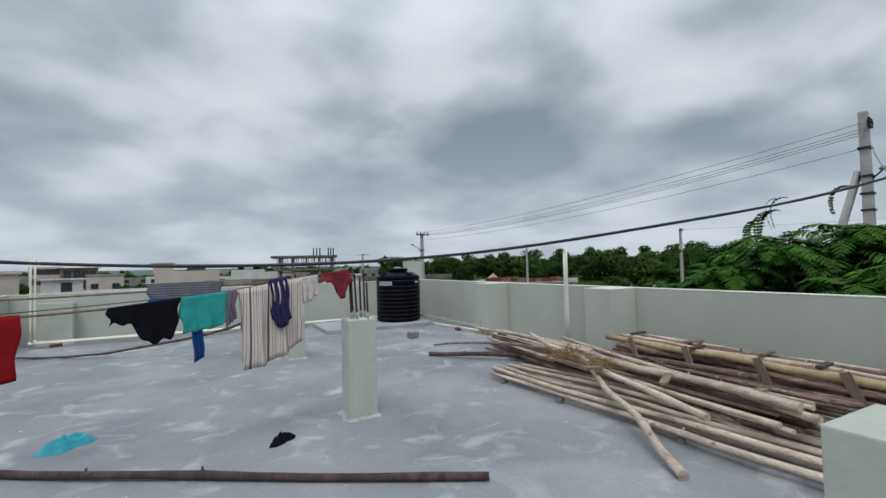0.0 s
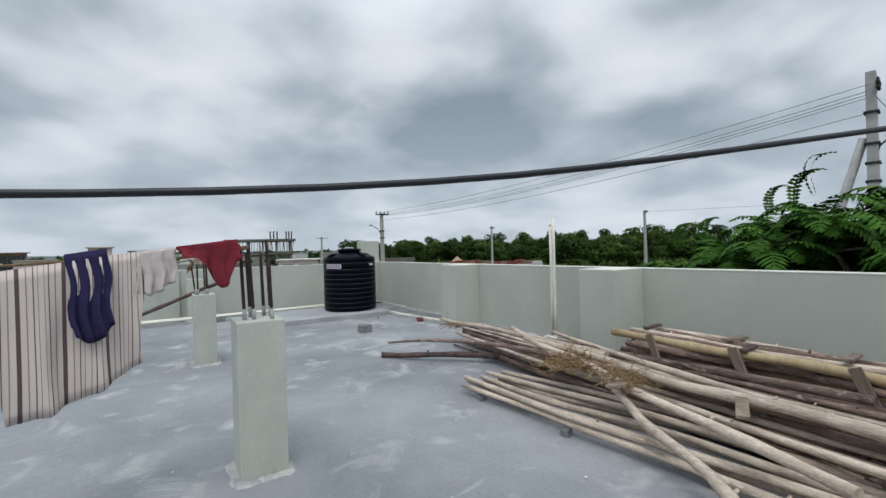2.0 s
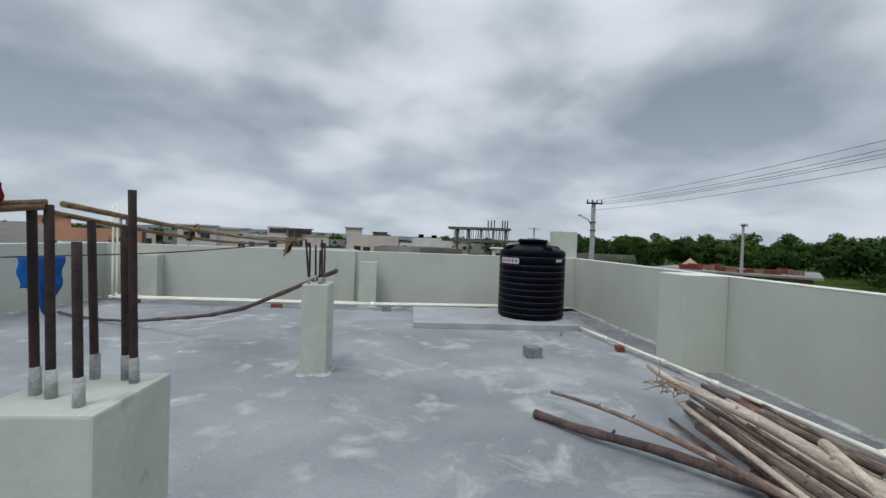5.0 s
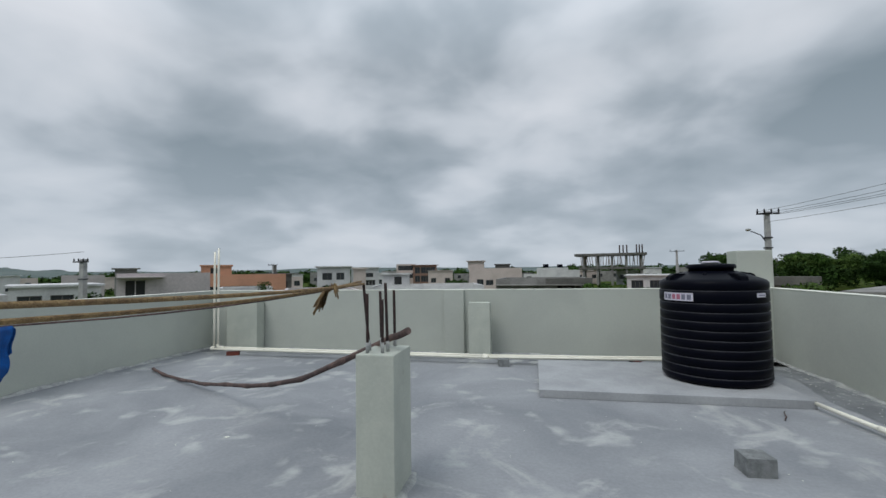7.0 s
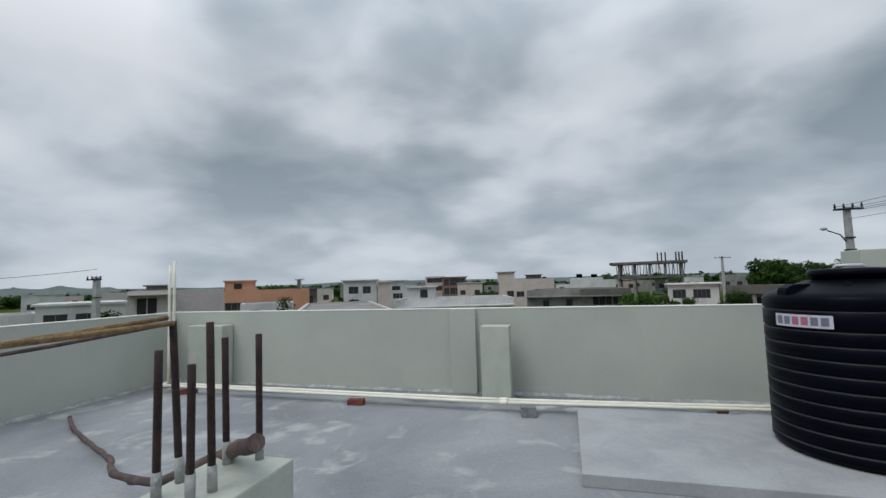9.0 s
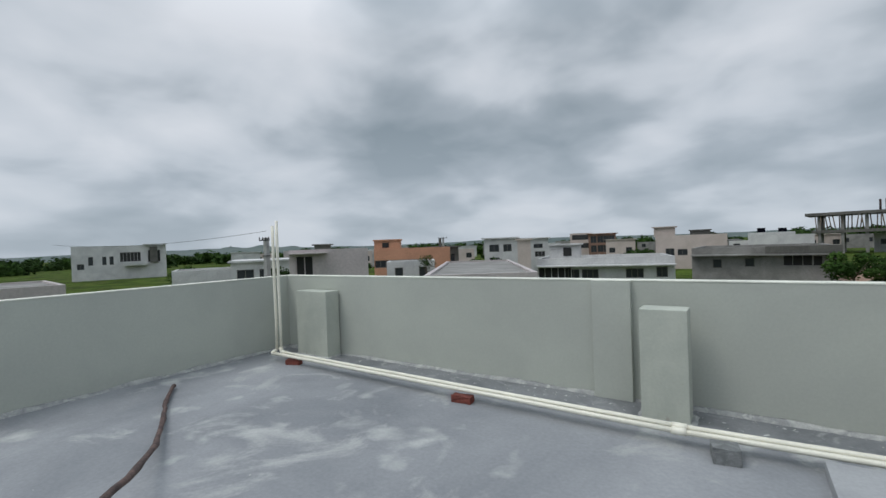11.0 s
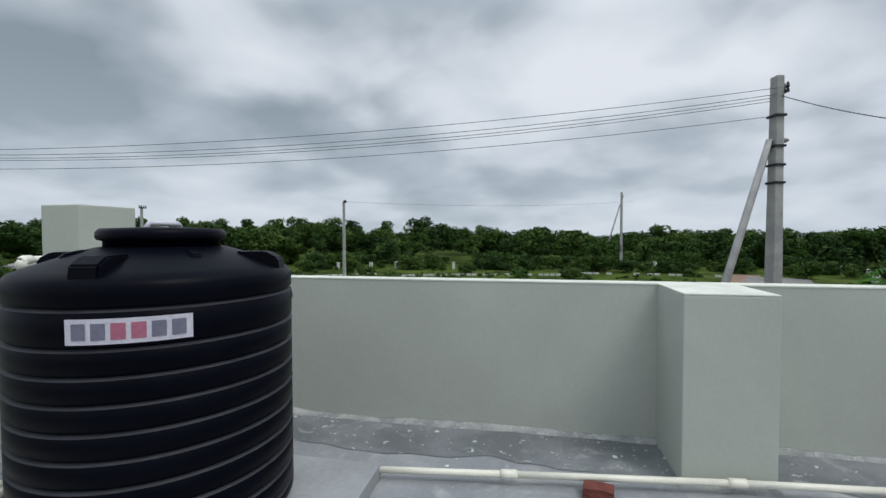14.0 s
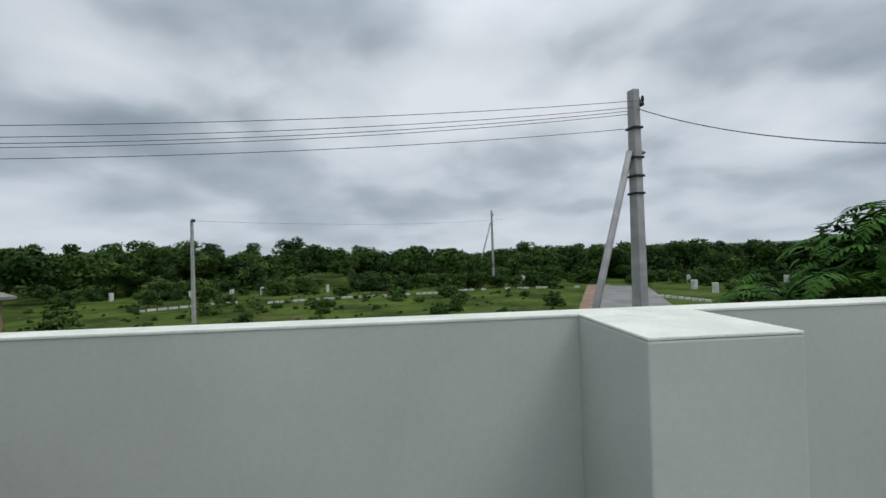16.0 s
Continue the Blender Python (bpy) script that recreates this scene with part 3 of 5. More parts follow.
for i, (x, y, z, length, a, tilt) in enumerate([(2.25, -8.456, 0.385, 0.13, 8, 6), (2.39, -9.13, 0.40, 0.12, 25, -8), (2.62, -9.75, 0.41, 0.12, 12, 5)]):
    bm = bmesh.new()
    box(bm, (-length, -0.032, 0), (length, 0.032, 0.022), 0.003)
    ob = solo("cross_board", bm, plank_mat, (0, 0, 0), "short weathered board laid across the heap of poles", "board", "boards on the heap")
    ob.matrix_world = pose(x, y, z, 0, tilt, a)
for i, (x, y, a) in enumerate([(3.87, -7.66, 3), (3.85, -8.43, -12), (3.56, -8.66, 8), (3.78, -9.22, 4), (3.64, -9.75, 6), (3.8, -10.1, 3)]):
    bm = bmesh.new()
    box(bm, (-0.13, -0.028, 0), (0.13, 0.028, 0.024), 0.004)
    ob = solo("spacer_stick", bm, plank_mat if i % 2 else bark_dark, (x, y, 0.478), "short dark stick laid across the pole bundle", "stick", "sticks across the bundle", turn=a)
for i, (x, y) in enumerate([(1.99, -7.22), (2.03, -8.15), (2.15, -9.4)]):
    brick_at("prop_stone", x + 0.03, y, 15 * i, brick_grey, "small dark stone propping the pale poles", (0.07, 0.06, 0.045), seed=30 + i)


def tangle(at, n, spread, length, seed, label):
    rng = random.Random(seed)
    bm = bmesh.new()
    for i in range(n):
        p = Vector((rng.gauss(0, spread[0]), rng.gauss(0, spread[1]), abs(rng.gauss(0, spread[2]))))
        d = Vector((rng.uniform(-1, 1), rng.uniform(-1, 1), rng.uniform(-0.25, 0.25))).normalized()
        pts = [p]
        for k in range(5):
            d = (d + Vector((rng.uniform(-0.7, 0.7), rng.uniform(-0.7, 0.7), rng.uniform(-0.55, 0.3)))).normalized()
            q = pts[-1] + d * length / 5
            q.z = max(q.z, -0.03)
            pts.append(q)
        tube(bm, pts, 0.0035, 4, cap=False)
    return tagged(solo("coir_tangle", bm, coir_gold, at, label, "coir rope"), label=label, kind="stuff")


tangle((2.48, -7.86, 0.385), 230, (0.12, 0.13, 0.018), 0.17, 3, "loose brown coir rope tangled over the heap of poles")
tangle((2.40, -8.40, 0.39), 90, (0.07, 0.08, 0.022), 0.16, 4, "knot of brown coir binding two poles")
tangle((2.85, -5.45, 0.33), 26, (0.06, 0.08, 0.02), 0.18, 6, "small knot of coir on the pole ends")


# bent branch resting on the column stub
SEED[0] += 1
bm = bmesh.new()
pts = [(-4.28, -1.50, 0.035), (-3.85, -1.76, 0.03), (-3.38, -1.98, 0.03), (-2.75, -2.30, 0.08), (-2.25, -2.60, 0.17), (-1.7, -3.0, 0.28), (-1.3, -3.2, 0.36), (-0.9, -3.40, 0.47), (-0.4, -3.72, 0.69), (0.05, -3.99, 0.90), (0.25, -4.15, 0.99)]
pts2 = []
for a, b in zip(pts, pts[1:]):
    for k in range(4):
        pts2.append(Vector(a).lerp(Vector(b), k / 4))
pts2.append(Vector(pts[-1]))
rng = random.Random(8)
tube(bm, [p + Vector((rng.uniform(-1, 1), rng.uniform(-1, 1), rng.uniform(0, 1))) * 0.006 for p in pts2], [0.017 + 0.006 * i / len(pts2) + (0.005 if i % 4 == 0 and i < 34 else 0) for i in range(len(pts2))], 9)
solo("bent_branch", bm, bark_dark, (0, 0, 0), "long bent dark branch from the floor onto a column stub", "branch")


# ---------- ropes, washing ----------
ROD_A, ROD_B = Vector((0.135, -7.44, 1.37)), Vector((-0.055, -4.115, 1.285))


def rope(name, pts, sag, r, mat, label, category="rope", knots=()):
    bm = bmesh.new()
    out = []
    for a, b in zip(pts, pts[1:]):
        a, b = Vector(a), Vector(b)
        n = max(6, int((b - a).length / 0.25))
        for k in range(n):
            f = k / n
            out.append(a.lerp(b, f) + Vector((0, 0, -4 * sag * f * (1 - f))))
    out.append(Vector(pts[-1]))
    tube(bm, out, r, 6)
    for f, s in knots:
        p = out[int(f * (len(out) - 1))]
        rr = random.Random(int(f * 100))
        for _ in range(34):
            loose = rr.random() < 0.2
            d = Vector((rr.uniform(-1, 1), rr.uniform(-1, 1), rr.uniform(-0.8, 0.5))) * s * 0.5 if loose else Vector((-0.75 + rr.gauss(0, 0.12), -0.35 + rr.gauss(0, 0.12), -0.95 + rr.gauss(0, 0.15))) * s * rr.uniform(0.8, 1.25)
            tube(bm, [p, p + d * 0.5 + Vector((0, 0, 0.02)), p + d + Vector((0, 0, -s * 0.3))], 0.0042, 4)
    return solo(name, bm, mat, (0, 0, 0), label, category)


rope("coir_line", [ROD_A + Vector((0, 0.05, 0.01)), ROD_B], 0.038, 0.008, coir_gold, "thick brown coir rope tied between two column stubs", knots=((0.89, 0.085), (0.25, 0.03)))
rope("coir_line", [ROD_A + Vector((-0.03, 0.05, -0.01)), ROD_B + Vector((-0.02, 0, 0.015))], 0.065, 0.007, coir_gold, "second brown coir rope beside the first")
DIRA = Vector((-0.943, -0.333, 0))
ends = ROD_A + DIRA * 5.2
rope("clothes_line", [ROD_A, Vector((*(ROD_A + DIRA * 2.4).xy, 1.19)), (-4.86, -9.2, 1.055)], 0.035, 0.008, coir, "brown coir clothes line hung with washing", "clothes line")
rope("clothes_line", [ROD_A + Vector((0, 0, 0.01)), (-4.95, -7.25, 1.30)], 0.08, 0.008, coir, "second coir clothes line with a grey cloth", "clothes line")
rope("clothes_line", [ROD_B, (-1.50, -4.96, 1.115), (-4.90, -6.95, 1.06)], 0.03, 0.006, bark_dark, "thin dark clothes line with a blue garment", "clothes line")
tube_pts = []
bm = bmesh.new()
for i in range(61):
    u = -0.75 + 1.6 * i / 60
    tube_pts.append((-4 + 9 * u, -8.344 - 2.137 * u - (0.55 * max(0, u - 0.5)), 1.775 + 0.726 * u - 4 * 0.627 * u * (1 - u) + 0.035 * math.exp(-((u - 0.62) / 0.12) ** 2)))
rng = random.Random(3)
tube_pts[-1] = (3.62, -10.80, 2.22)
tube(bm, tube_pts, [0.0095 + rng.uniform(-0.0012, 0.0012) for _ in tube_pts], 7)
solo("overhead_cable", bm, cable_mat, (0, 0, 0), "thick black twisted cable hanging low over the roof", "cable")



def cloth_mat(name, c, c2=None, rough=0.9):
    m = material(name, c, c2 or tuple(v * 0.75 for v in c), scale=6, fine=220, rough=rough, bump=0.25, fine_amt=0.1, depth=0.002)
    return m


teal = cloth_mat("cloth_teal", (0.035, 0.36, 0.33))
black = cloth_mat("cloth_black", (0.006, 0.0065, 0.010))
red = cloth_mat("cloth_red", (0.30, 0.012, 0.018))
maroon = cloth_mat("cloth_maroon", (0.20, 0.025, 0.035), (0.12, 0.02, 0.03))
white = cloth_mat("cloth_white", (0.62, 0.55, 0.53))
purple = cloth_mat("cloth_purple", (0.035, 0.03, 0.085))
blue = cloth_mat("cloth_blue", (0.01, 0.10, 0.36), (0.015, 0.06, 0.2))
denim = cloth_mat("cloth_denim", (0.10, 0.13, 0.20), (0.20, 0.12, 0.14))
greyc = cloth_mat("cloth_grey", (0.13, 0.135, 0.16), (0.08, 0.085, 0.10))
aqua = cloth_mat("cloth_aqua", (0.04, 0.36, 0.42), (0.03, 0.25, 0.33))
for m in (black, purple, maroon, blue, red, teal, denim, greyc):
    m.node_tree.nodes["Principled BSDF"].inputs["Specular IOR Level"].default_value = 0.12


def stripes(name, period, stops, axis=0, base=0.9):
    m = bpy.data.materials.new(name)
    m.use_nodes = True
    nt = m.node_tree
    b = nt.nodes["Principled BSDF"]
    b.inputs["Roughness"].default_value = 0.92
    tex = nt.nodes.new("ShaderNodeTexCoord")
    sep = nt.nodes.new("ShaderNodeSeparateXYZ")
    nt.links.new(tex.outputs["Object"], sep.inputs[0])
    mo = nt.nodes.new("ShaderNodeMath")
    mo.operation = "PINGPONG"
    mo.inputs[1].default_value = period / 2
    nt.links.new(sep.outputs[axis], mo.inputs[0])
    di = nt.nodes.new("ShaderNodeMath")
    di.operation = "DIVIDE"
    di.inputs[1].default_value = period / 2
    nt.links.new(mo.outputs[0], di.inputs[0])
    cr = nt.nodes.new("ShaderNodeValToRGB")
    cr.color_ramp.interpolation = "CONSTANT"
    e = cr.color_ramp.elements
    e[0].position, e[0].color = stops[0][0], (*stops[0][1], 1)
    e[1].position, e[1].color = stops[1][0], (*stops[1][1], 1)
    for p, c in stops[2:]:
        e.new(p).color = (*c, 1)
    nt.links.new(di.outputs[0], cr.inputs[0])
    no = nt.nodes.new("ShaderNodeTexNoise")
    no.inputs["Scale"].default_value = 90
    nt.links.new(tex.outputs["Object"], no.inputs["Vector"])
    bp = nt.nodes.new("ShaderNodeBump")
    bp.inputs["Strength"].default_value, bp.inputs["Distance"].default_value = 0.3, 0.003
    nt.links.new(no.outputs[0], bp.inputs["Height"])
    nt.links.new(bp.outputs[0], b.inputs["Normal"])
    nt.links.new(cr.outputs[0], b.inputs["Base Color"])
    return m


cream, brown, tan = (0.60, 0.53, 0.48), (0.10, 0.065, 0.07), (0.30, 0.22, 0.20)
towel = stripes("towel_stripes", 0.155, [(0.0, brown), (0.09, cream), (0.34, tan), (0.40, cream), (0.64, brown), (0.69, cream), (0.84, tan), (0.88, cream)])
plaid = stripes("grey_stripes", 0.02, [(0.0, (0.07, 0.075, 0.09)), (0.5, (0.16, 0.165, 0.19))], axis=2)


def washing(name, base, direction, u0, u1, z0, z1, drop, mat, label, back=0.6, seed=0, edge=None, swing=0.0, amp=0.018, waves=3.0, category="washing", parts=()):
    """A cloth laid over a line, from u0 to u1 along it; drop(f) is the length of its front flap."""
    rng = random.Random(seed)
    ang = math.degrees(math.atan2(direction.y, direction.x))
    w = u1 - u0
    nu, nv = 22, 20
    ph = rng.uniform(0, 6)
    bm = bmesh.new()
    grid = []
    for i in range(nu + 1):
        f = i / nu
        zt = z0 + (z1 - z0) * f
        d = drop(f) if callable(drop) else drop
        col = []
        for j in range(nv + 1):
            v = j / nv
            if v < 0.35:
                q = 1 - v / 0.35
                side, ln = -1, d * back * q
            else:
                q = (v - 0.35) / 0.65
                side, ln = 1, d * q
            x = w * f
            k = ln / max(d, 0.01)
            off = side * (0.011 + 0.012 * k) + amp * k * (math.sin(waves * 6.283 * f + ph + k * 1.5) + 0.5 * math.sin(waves * 14 * f + 2 * ph)) + swing * k * k
            x2 = x + (0.5 - f) * 0.10 * w * k + 0.008 * math.sin(9 * k + ph)
            col.append(bm.verts.new((x2, off, zt + 0.010 - ln - (0.004 * math.sin(20 * f) * k))))
        grid.append(col)
    for i in range(nu):
        for j in range(nv):
            bm.faces.new((grid[i][j], grid[i + 1][j], grid[i + 1][j + 1], grid[i][j + 1])).smooth = True
    bmesh.ops.recalc_face_normals(bm, faces=bm.faces)
    geo = bmesh.ops.solidify(bm, geom=bm.faces[:], thickness=0.0025)
    o = base + direction * u0
    ob = solo(name, bm, mat, (o.x, o.y, 0), label, category, "washing on the lines", turn=ang)
    return ob


W = washing
W("maroon_cloth", ROD_A, DIRA, 0.07, 0.40, 1.415, 1.375, lambda f: 0.06 + 0.20 * math.exp(-((f - 0.35) / 0.28) ** 2), maroon, "crumpled maroon cloth on the coir line", seed=1, swing=0.05)
W("white_cloth", ROD_A, DIRA, 0.40, 0.60, 1.375, 1.35, lambda f: 0.24 - 0.10 * abs(f - 0.6), white, "small pinkish white cloth on the coir line", seed=2)
W("striped_towel", ROD_A, DIRA, 0.56, 1.10, 1.355, 1.275, lambda f: 0.70 - 0.14 * (1 - f) ** 2 - 0.05 * f, towel, "long cream towel with brown stripes on the line", seed=3, amp=0.03, waves=2.4, back=0.5)
W("navy_garment", ROD_A, DIRA, 0.70, 0.86, 1.37, 1.345, lambda f: 0.36 + 0.06 * math.sin(3 * f), purple, "dark purple garment folded over the striped towel", seed=4, amp=0.02, back=0.9, swing=0.05)
W("teal_shirt", ROD_A, DIRA, 1.17, 1.53, 1.27, 1.24, lambda f: 0.265 - 0.05 * math.exp(-(f / 0.15) ** 2), teal, "bright teal shirt on the coir line", seed=5, amp=0.012)
W("black_shirt", ROD_A, DIRA, 1.53, 1.96, 1.24, 1.20, lambda f: 0.12 + 0.17 * math.exp(-((f - 0.28) / 0.34) ** 4) + 0.015 * math.sin(25 * f), black, "black shirt with ragged hem on the coir line", seed=6, amp=0.012)
W("red_shirt", ROD_A, DIRA, 2.36, 2.92, 1.195, 1.19, lambda f: 0.38 + 0.05 * f, red, "bright red shirt on the coir line", seed=7)
W("patterned_cloth", ROD_A, DIRA, 1.13, 1.22, 1.28, 1.27, lambda f: 0.22 + 0.06 * f, denim, "narrow patterned blue and red cloth beside the teal shirt", seed=9)
dB = (Vector((-1.50, -4.96, 0)) - Vector((ROD_B.x, ROD_B.y, 0))).normalized()
W("blue_strap", ROD_A + Vector((0.01, 0.03, 0)), DIRA, 1.38, 1.46, 1.255, 1.25, lambda f: 0.47 + 0.03 * f, blue, "bright blue strap hanging below the teal shirt", seed=12, amp=0.01, back=0.3)
W("blue_garment", Vector((ROD_B.x, ROD_B.y, 0)), dB, 1.80, 2.06, 1.10, 1.085, lambda f: 0.22 + 0.22 * math.exp(-((f - 0.35) / 0.22) ** 2), blue, "bright blue garment hanging from the thin line", seed=10, amp=0.02)
W("grey_cloth", ROD_A, Vector((-0.9993, 0.03, 0)), 1.15, 1.72, 1.345, 1.335, 0.13, plaid, "grey striped cloth on the second line", seed=11, amp=0.01, back=0.9)


def heap_cloth(name, at, size, mat, label, seed, height=0.06, turn=0.0):
    bm = bmesh.new()
    n, rings = 26, 9
    centre = bm.verts.new((0, 0, height))
    prev = None
    for r in range(1, rings + 1):
        f = r / rings
        ring = []
        for k in range(n):
            a = 6.283 * k / n
            lump = 1 + 0.35 * noise.noise((math.cos(a) * 1.4, math.sin(a) * 1.4, seed)) + 0.16 * noise.noise((math.cos(a) * 5, math.sin(a) * 5, seed + 3))
            z = height * (1 - f ** 2.2) * (1 + 0.9 * noise.noise((f * 4 * math.cos(a), f * 4 * math.sin(a), seed + 7))) + 0.012 * abs(noise.noise((f * 9 * math.cos(a), f * 9 * math.sin(a), seed))) + 0.004
            ring.append(bm.verts.new((size[0] * f * lump * math.cos(a), size[1] * f * lump * math.sin(a), max(z, 0.003) if r < rings else 0.001)))
        for k in range(n):
            if prev:
                bm.faces.new((prev[k], prev[(k + 1) % n], ring[(k + 1) % n], ring[k])).smooth = True
            else:
                bm.faces.new((centre, ring[k], ring[(k + 1) % n])).smooth = True
        prev = ring
    return solo(name, bm, mat, (*at, 0), label, "cloth", turn=turn)


heap_cloth("dropped_cloth", (-2.20, -6.93), (0.20, 0.13), aqua, "crumpled turquoise cloth dropped on the roof", 4, 0.07, 40)
heap_cloth("dropped_cloth", (-0.595, -7.76), (0.13, 0.045), black, "crumpled black cloth dropped on the roof", 9, 0.06, 35)

# printed sack between the tank and the parapet
sack_w = cloth_mat("sack_white", (0.55, 0.55, 0.53))
sack_y = cloth_mat("sack_yellow", (0.62, 0.36, 0.02))
sack_r = cloth_mat("sack_red", (0.38, 0.03, 0.04))
bm = bmesh.new()
g = []
for i in range(13):
    row = []
    for j in range(13):
        f, v = i / 12, j / 12
        row.append(bm.verts.new((0.46 * f, 0.02 * math.sin(7 * f + 3 * v) + 0.015 * math.sin(11 * v), 0.36 * v + 0.06 * f)))
    g.append(row)
for i in range(12):
    for j in range(12):
        bm.faces.new((g[i][j], g[i + 1][j], g[i + 1][j + 1], g[i][j + 1])).smooth = True
bmesh.ops.solidify(bm, geom=bm.faces[:], thickness=0.012)
sk = solo("printed_sack", bm, sack_w, (3.38, 0.22, 0.18), "white woven sack with yellow and red print behind the tank", "sack", turn=-8)
for nm, m, (a, b, c, d) in (("yellow_panel", sack_y, (0.07, 0.24, 0.04, 0.27)), ("red_panel", sack_r, (0.25, 0.44, 0.06, 0.34)), ("print_bar", black, (0.12, 0.19, 0.10, 0.14)), ("print_bar", black, (0.30, 0.40, 0.16, 0.19)), ("print_bar", sack_w, (0.29, 0.42, 0.24, 0.27))):
    bm = bmesh.new()
    rows = []
    for i in range(9):
        f = (a + (b - a) * i / 8) / 0.46
        rows.append([bm.verts.new((0.46 * f, 0.02 * math.sin(7 * f + 3 * v / 0.36) + 0.015 * math.sin(11 * v / 0.36) - (0.020 if "bar" not in nm else 0.024), v + 0.06 * f)) for v in (c, (c + d) / 2, d)])
    for p, q in zip(rows, rows[1:]):
        for j in range(2):
            bm.faces.new((p[j], q[j], q[j + 1], p[j + 1]))
    part(nm, bm, m, sk)
bm = bmesh.new()
tube(bm, [(0.02, 0.0, 0.30), (0.10, 0.05, 0.60), (0.12, 0.155, 1.014)], 0.006, 5)
part("sack_string", bm, coir, sk)
sk.scale = (0.66, 1.0, 0.85)


# ---------- ground and surroundings ----------
EYE = (0.4, -2.9)


def spot(cam_xy, az, d):
    a = radians(az)
    return Vector((cam_xy[0] + d * math.sin(a), cam_xy[1] + d * math.cos(a), GROUND))


grass_mat = material("rough_grass", (0.075, 0.115, 0.020), (0.030, 0.050, 0.010), third=(0.115, 0.095, 0.045), scale=0.25, fine=3.0, rough=0.95, bump=0.6, fine_amt=0.3, depth=0.1)
dirt_mat = material("red_dirt", (0.27, 0.17, 0.115), (0.19, 0.12, 0.085), third=(0.32, 0.25, 0.19), scale=0.4, fine=6, rough=0.95, bump=0.5, fine_amt=0.15, depth=0.05)
road_mat = material("worn_road", (0.22, 0.215, 0.205), (0.16, 0.155, 0.15), scale=0.5, fine=8, rough=0.9, bump=0.3)
leaf_mats = [material("leaf_a", (0.050, 0.100, 0.020), (0.024, 0.055, 0.011), scale=0.7, fine=5, rough=0.85, fine_amt=0.35, per_object=0.15),
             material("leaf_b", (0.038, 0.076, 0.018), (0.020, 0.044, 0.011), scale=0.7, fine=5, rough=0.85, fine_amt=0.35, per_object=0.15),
             material("leaf_c", (0.068, 0.115, 0.025), (0.036, 0.068, 0.015), scale=0.7, fine=5, rough=0.85, fine_amt=0.35, per_object=0.15)]
near_leaf = material("frond_green", (0.045, 0.120, 0.014), (0.022, 0.062, 0.009), third=(0.10, 0.21, 0.022), scale=1.6, fine=20, rough=0.8, fine_amt=0.3)
for m in leaf_mats + [near_leaf, grass_mat]:
    m.node_tree.nodes["Principled BSDF"].inputs["Specular IOR Level"].default_value = 0.04 if m is grass_mat else 0.12
trunk_mat = material("trunk_bark", (0.15, 0.12, 0.09), (0.09, 0.07, 0.055), scale=4, fine=30, rough=0.95, bump=0.8)
hill_mat = material("far_hill", (0.10, 0.13, 0.12), (0.075, 0.105, 0.10), scale=0.01, fine=0.2, rough=1.0, fine_amt=0.2)
render_grey = material("cement_render", (0.27, 0.265, 0.25), (0.19, 0.185, 0.175), scale=0.6, fine=8, rough=0.95, bump=0.3, depth=0.02)
render_dark = material("dark_cement", (0.15, 0.145, 0.13), (0.10, 0.098, 0.09), scale=0.6, fine=8, rough=0.95, bump=0.3, depth=0.02)
mauve = material("mauve_wall", (0.50, 0.45, 0.445), (0.43, 0.39, 0.385), scale=0.5, fine=8, rough=0.9)
orange = material("orange_wall", (0.58, 0.30, 0.19), (0.50, 0.26, 0.165), scale=0.5, fine=8, rough=0.9)
whitewash = material("whitewash", (0.62, 0.62, 0.61), (0.50, 0.50, 0.50), scale=0.5, fine=8, rough=0.9)
pinkwall = material("pinkish_wall", (0.58, 0.50, 0.46), (0.50, 0.43, 0.39), scale=0.5, fine=8, rough=0.9)
dark_open = material("dark_interior", (0.03, 0.03, 0.03), scale=1, rough=0.9)
glass_dark = material("dusty_pane", (0.035, 0.04, 0.045), scale=1, rough=0.25)
sand_mat = material("sand_heap", (0.40, 0.30, 0.21), (0.33, 0.24, 0.17), scale=0.8, fine=6, rough=1.0)

bm = bmesh.new()
vs = [bm.verts.new((x, y, GROUND)) for x, y in ((-2500, -2500), (2500, -2500), (2500, 2500), (-2500, 2500))]
bm.faces.new(vs)
part("ground", bm, grass_mat, kind="structure")


def flat(name, pts, mat, dz):
    bm = bmesh.new()
    bm.faces.new([bm.verts.new((p[0], p[1], GROUND + dz)) for p in pts])
    bmesh.ops.recalc_face_normals(bm, faces=bm.faces)
    if bm.faces[:][0].normal.z < 0:
        bmesh.ops.reverse_faces(bm, faces=bm.faces)
    return part(name, bm, mat, kind="structure")


C16 = (2.4, -2.64)
flat("road", [spot(C16, 113.2, 22), spot(C16, 126.5, 22), spot(C16, 119.4, 50), spot(C16, 114.2, 50)], road_mat, 0.03)
flat("road_shoulder", [spot(C16, 110.8, 22), spot(C16, 113.4, 22), spot(C16, 115.4, 52), spot(C16, 112.8, 52)], dirt_mat, 0.02)
C12 = (0.42, -2.86)
flat("dirt_lane", [spot(C12, 10.5, 24), spot(C12, 16.5, 24), spot(C12, 12.6, 60), spot(C12, 9.6, 60)], dirt_mat, 0.03)
flat("dirt_yard", [spot(C12, 6.0, 38), spot(C12, 34.0, 36), spot(C12, 26.0, 75), spot(C12, 10.0, 75)], dirt_mat, 0.015)
flat("dirt_street", [(7.0, -40), (10.4, -40), (10.4, 60), (7.0, 60)], dirt_mat, 0.02)


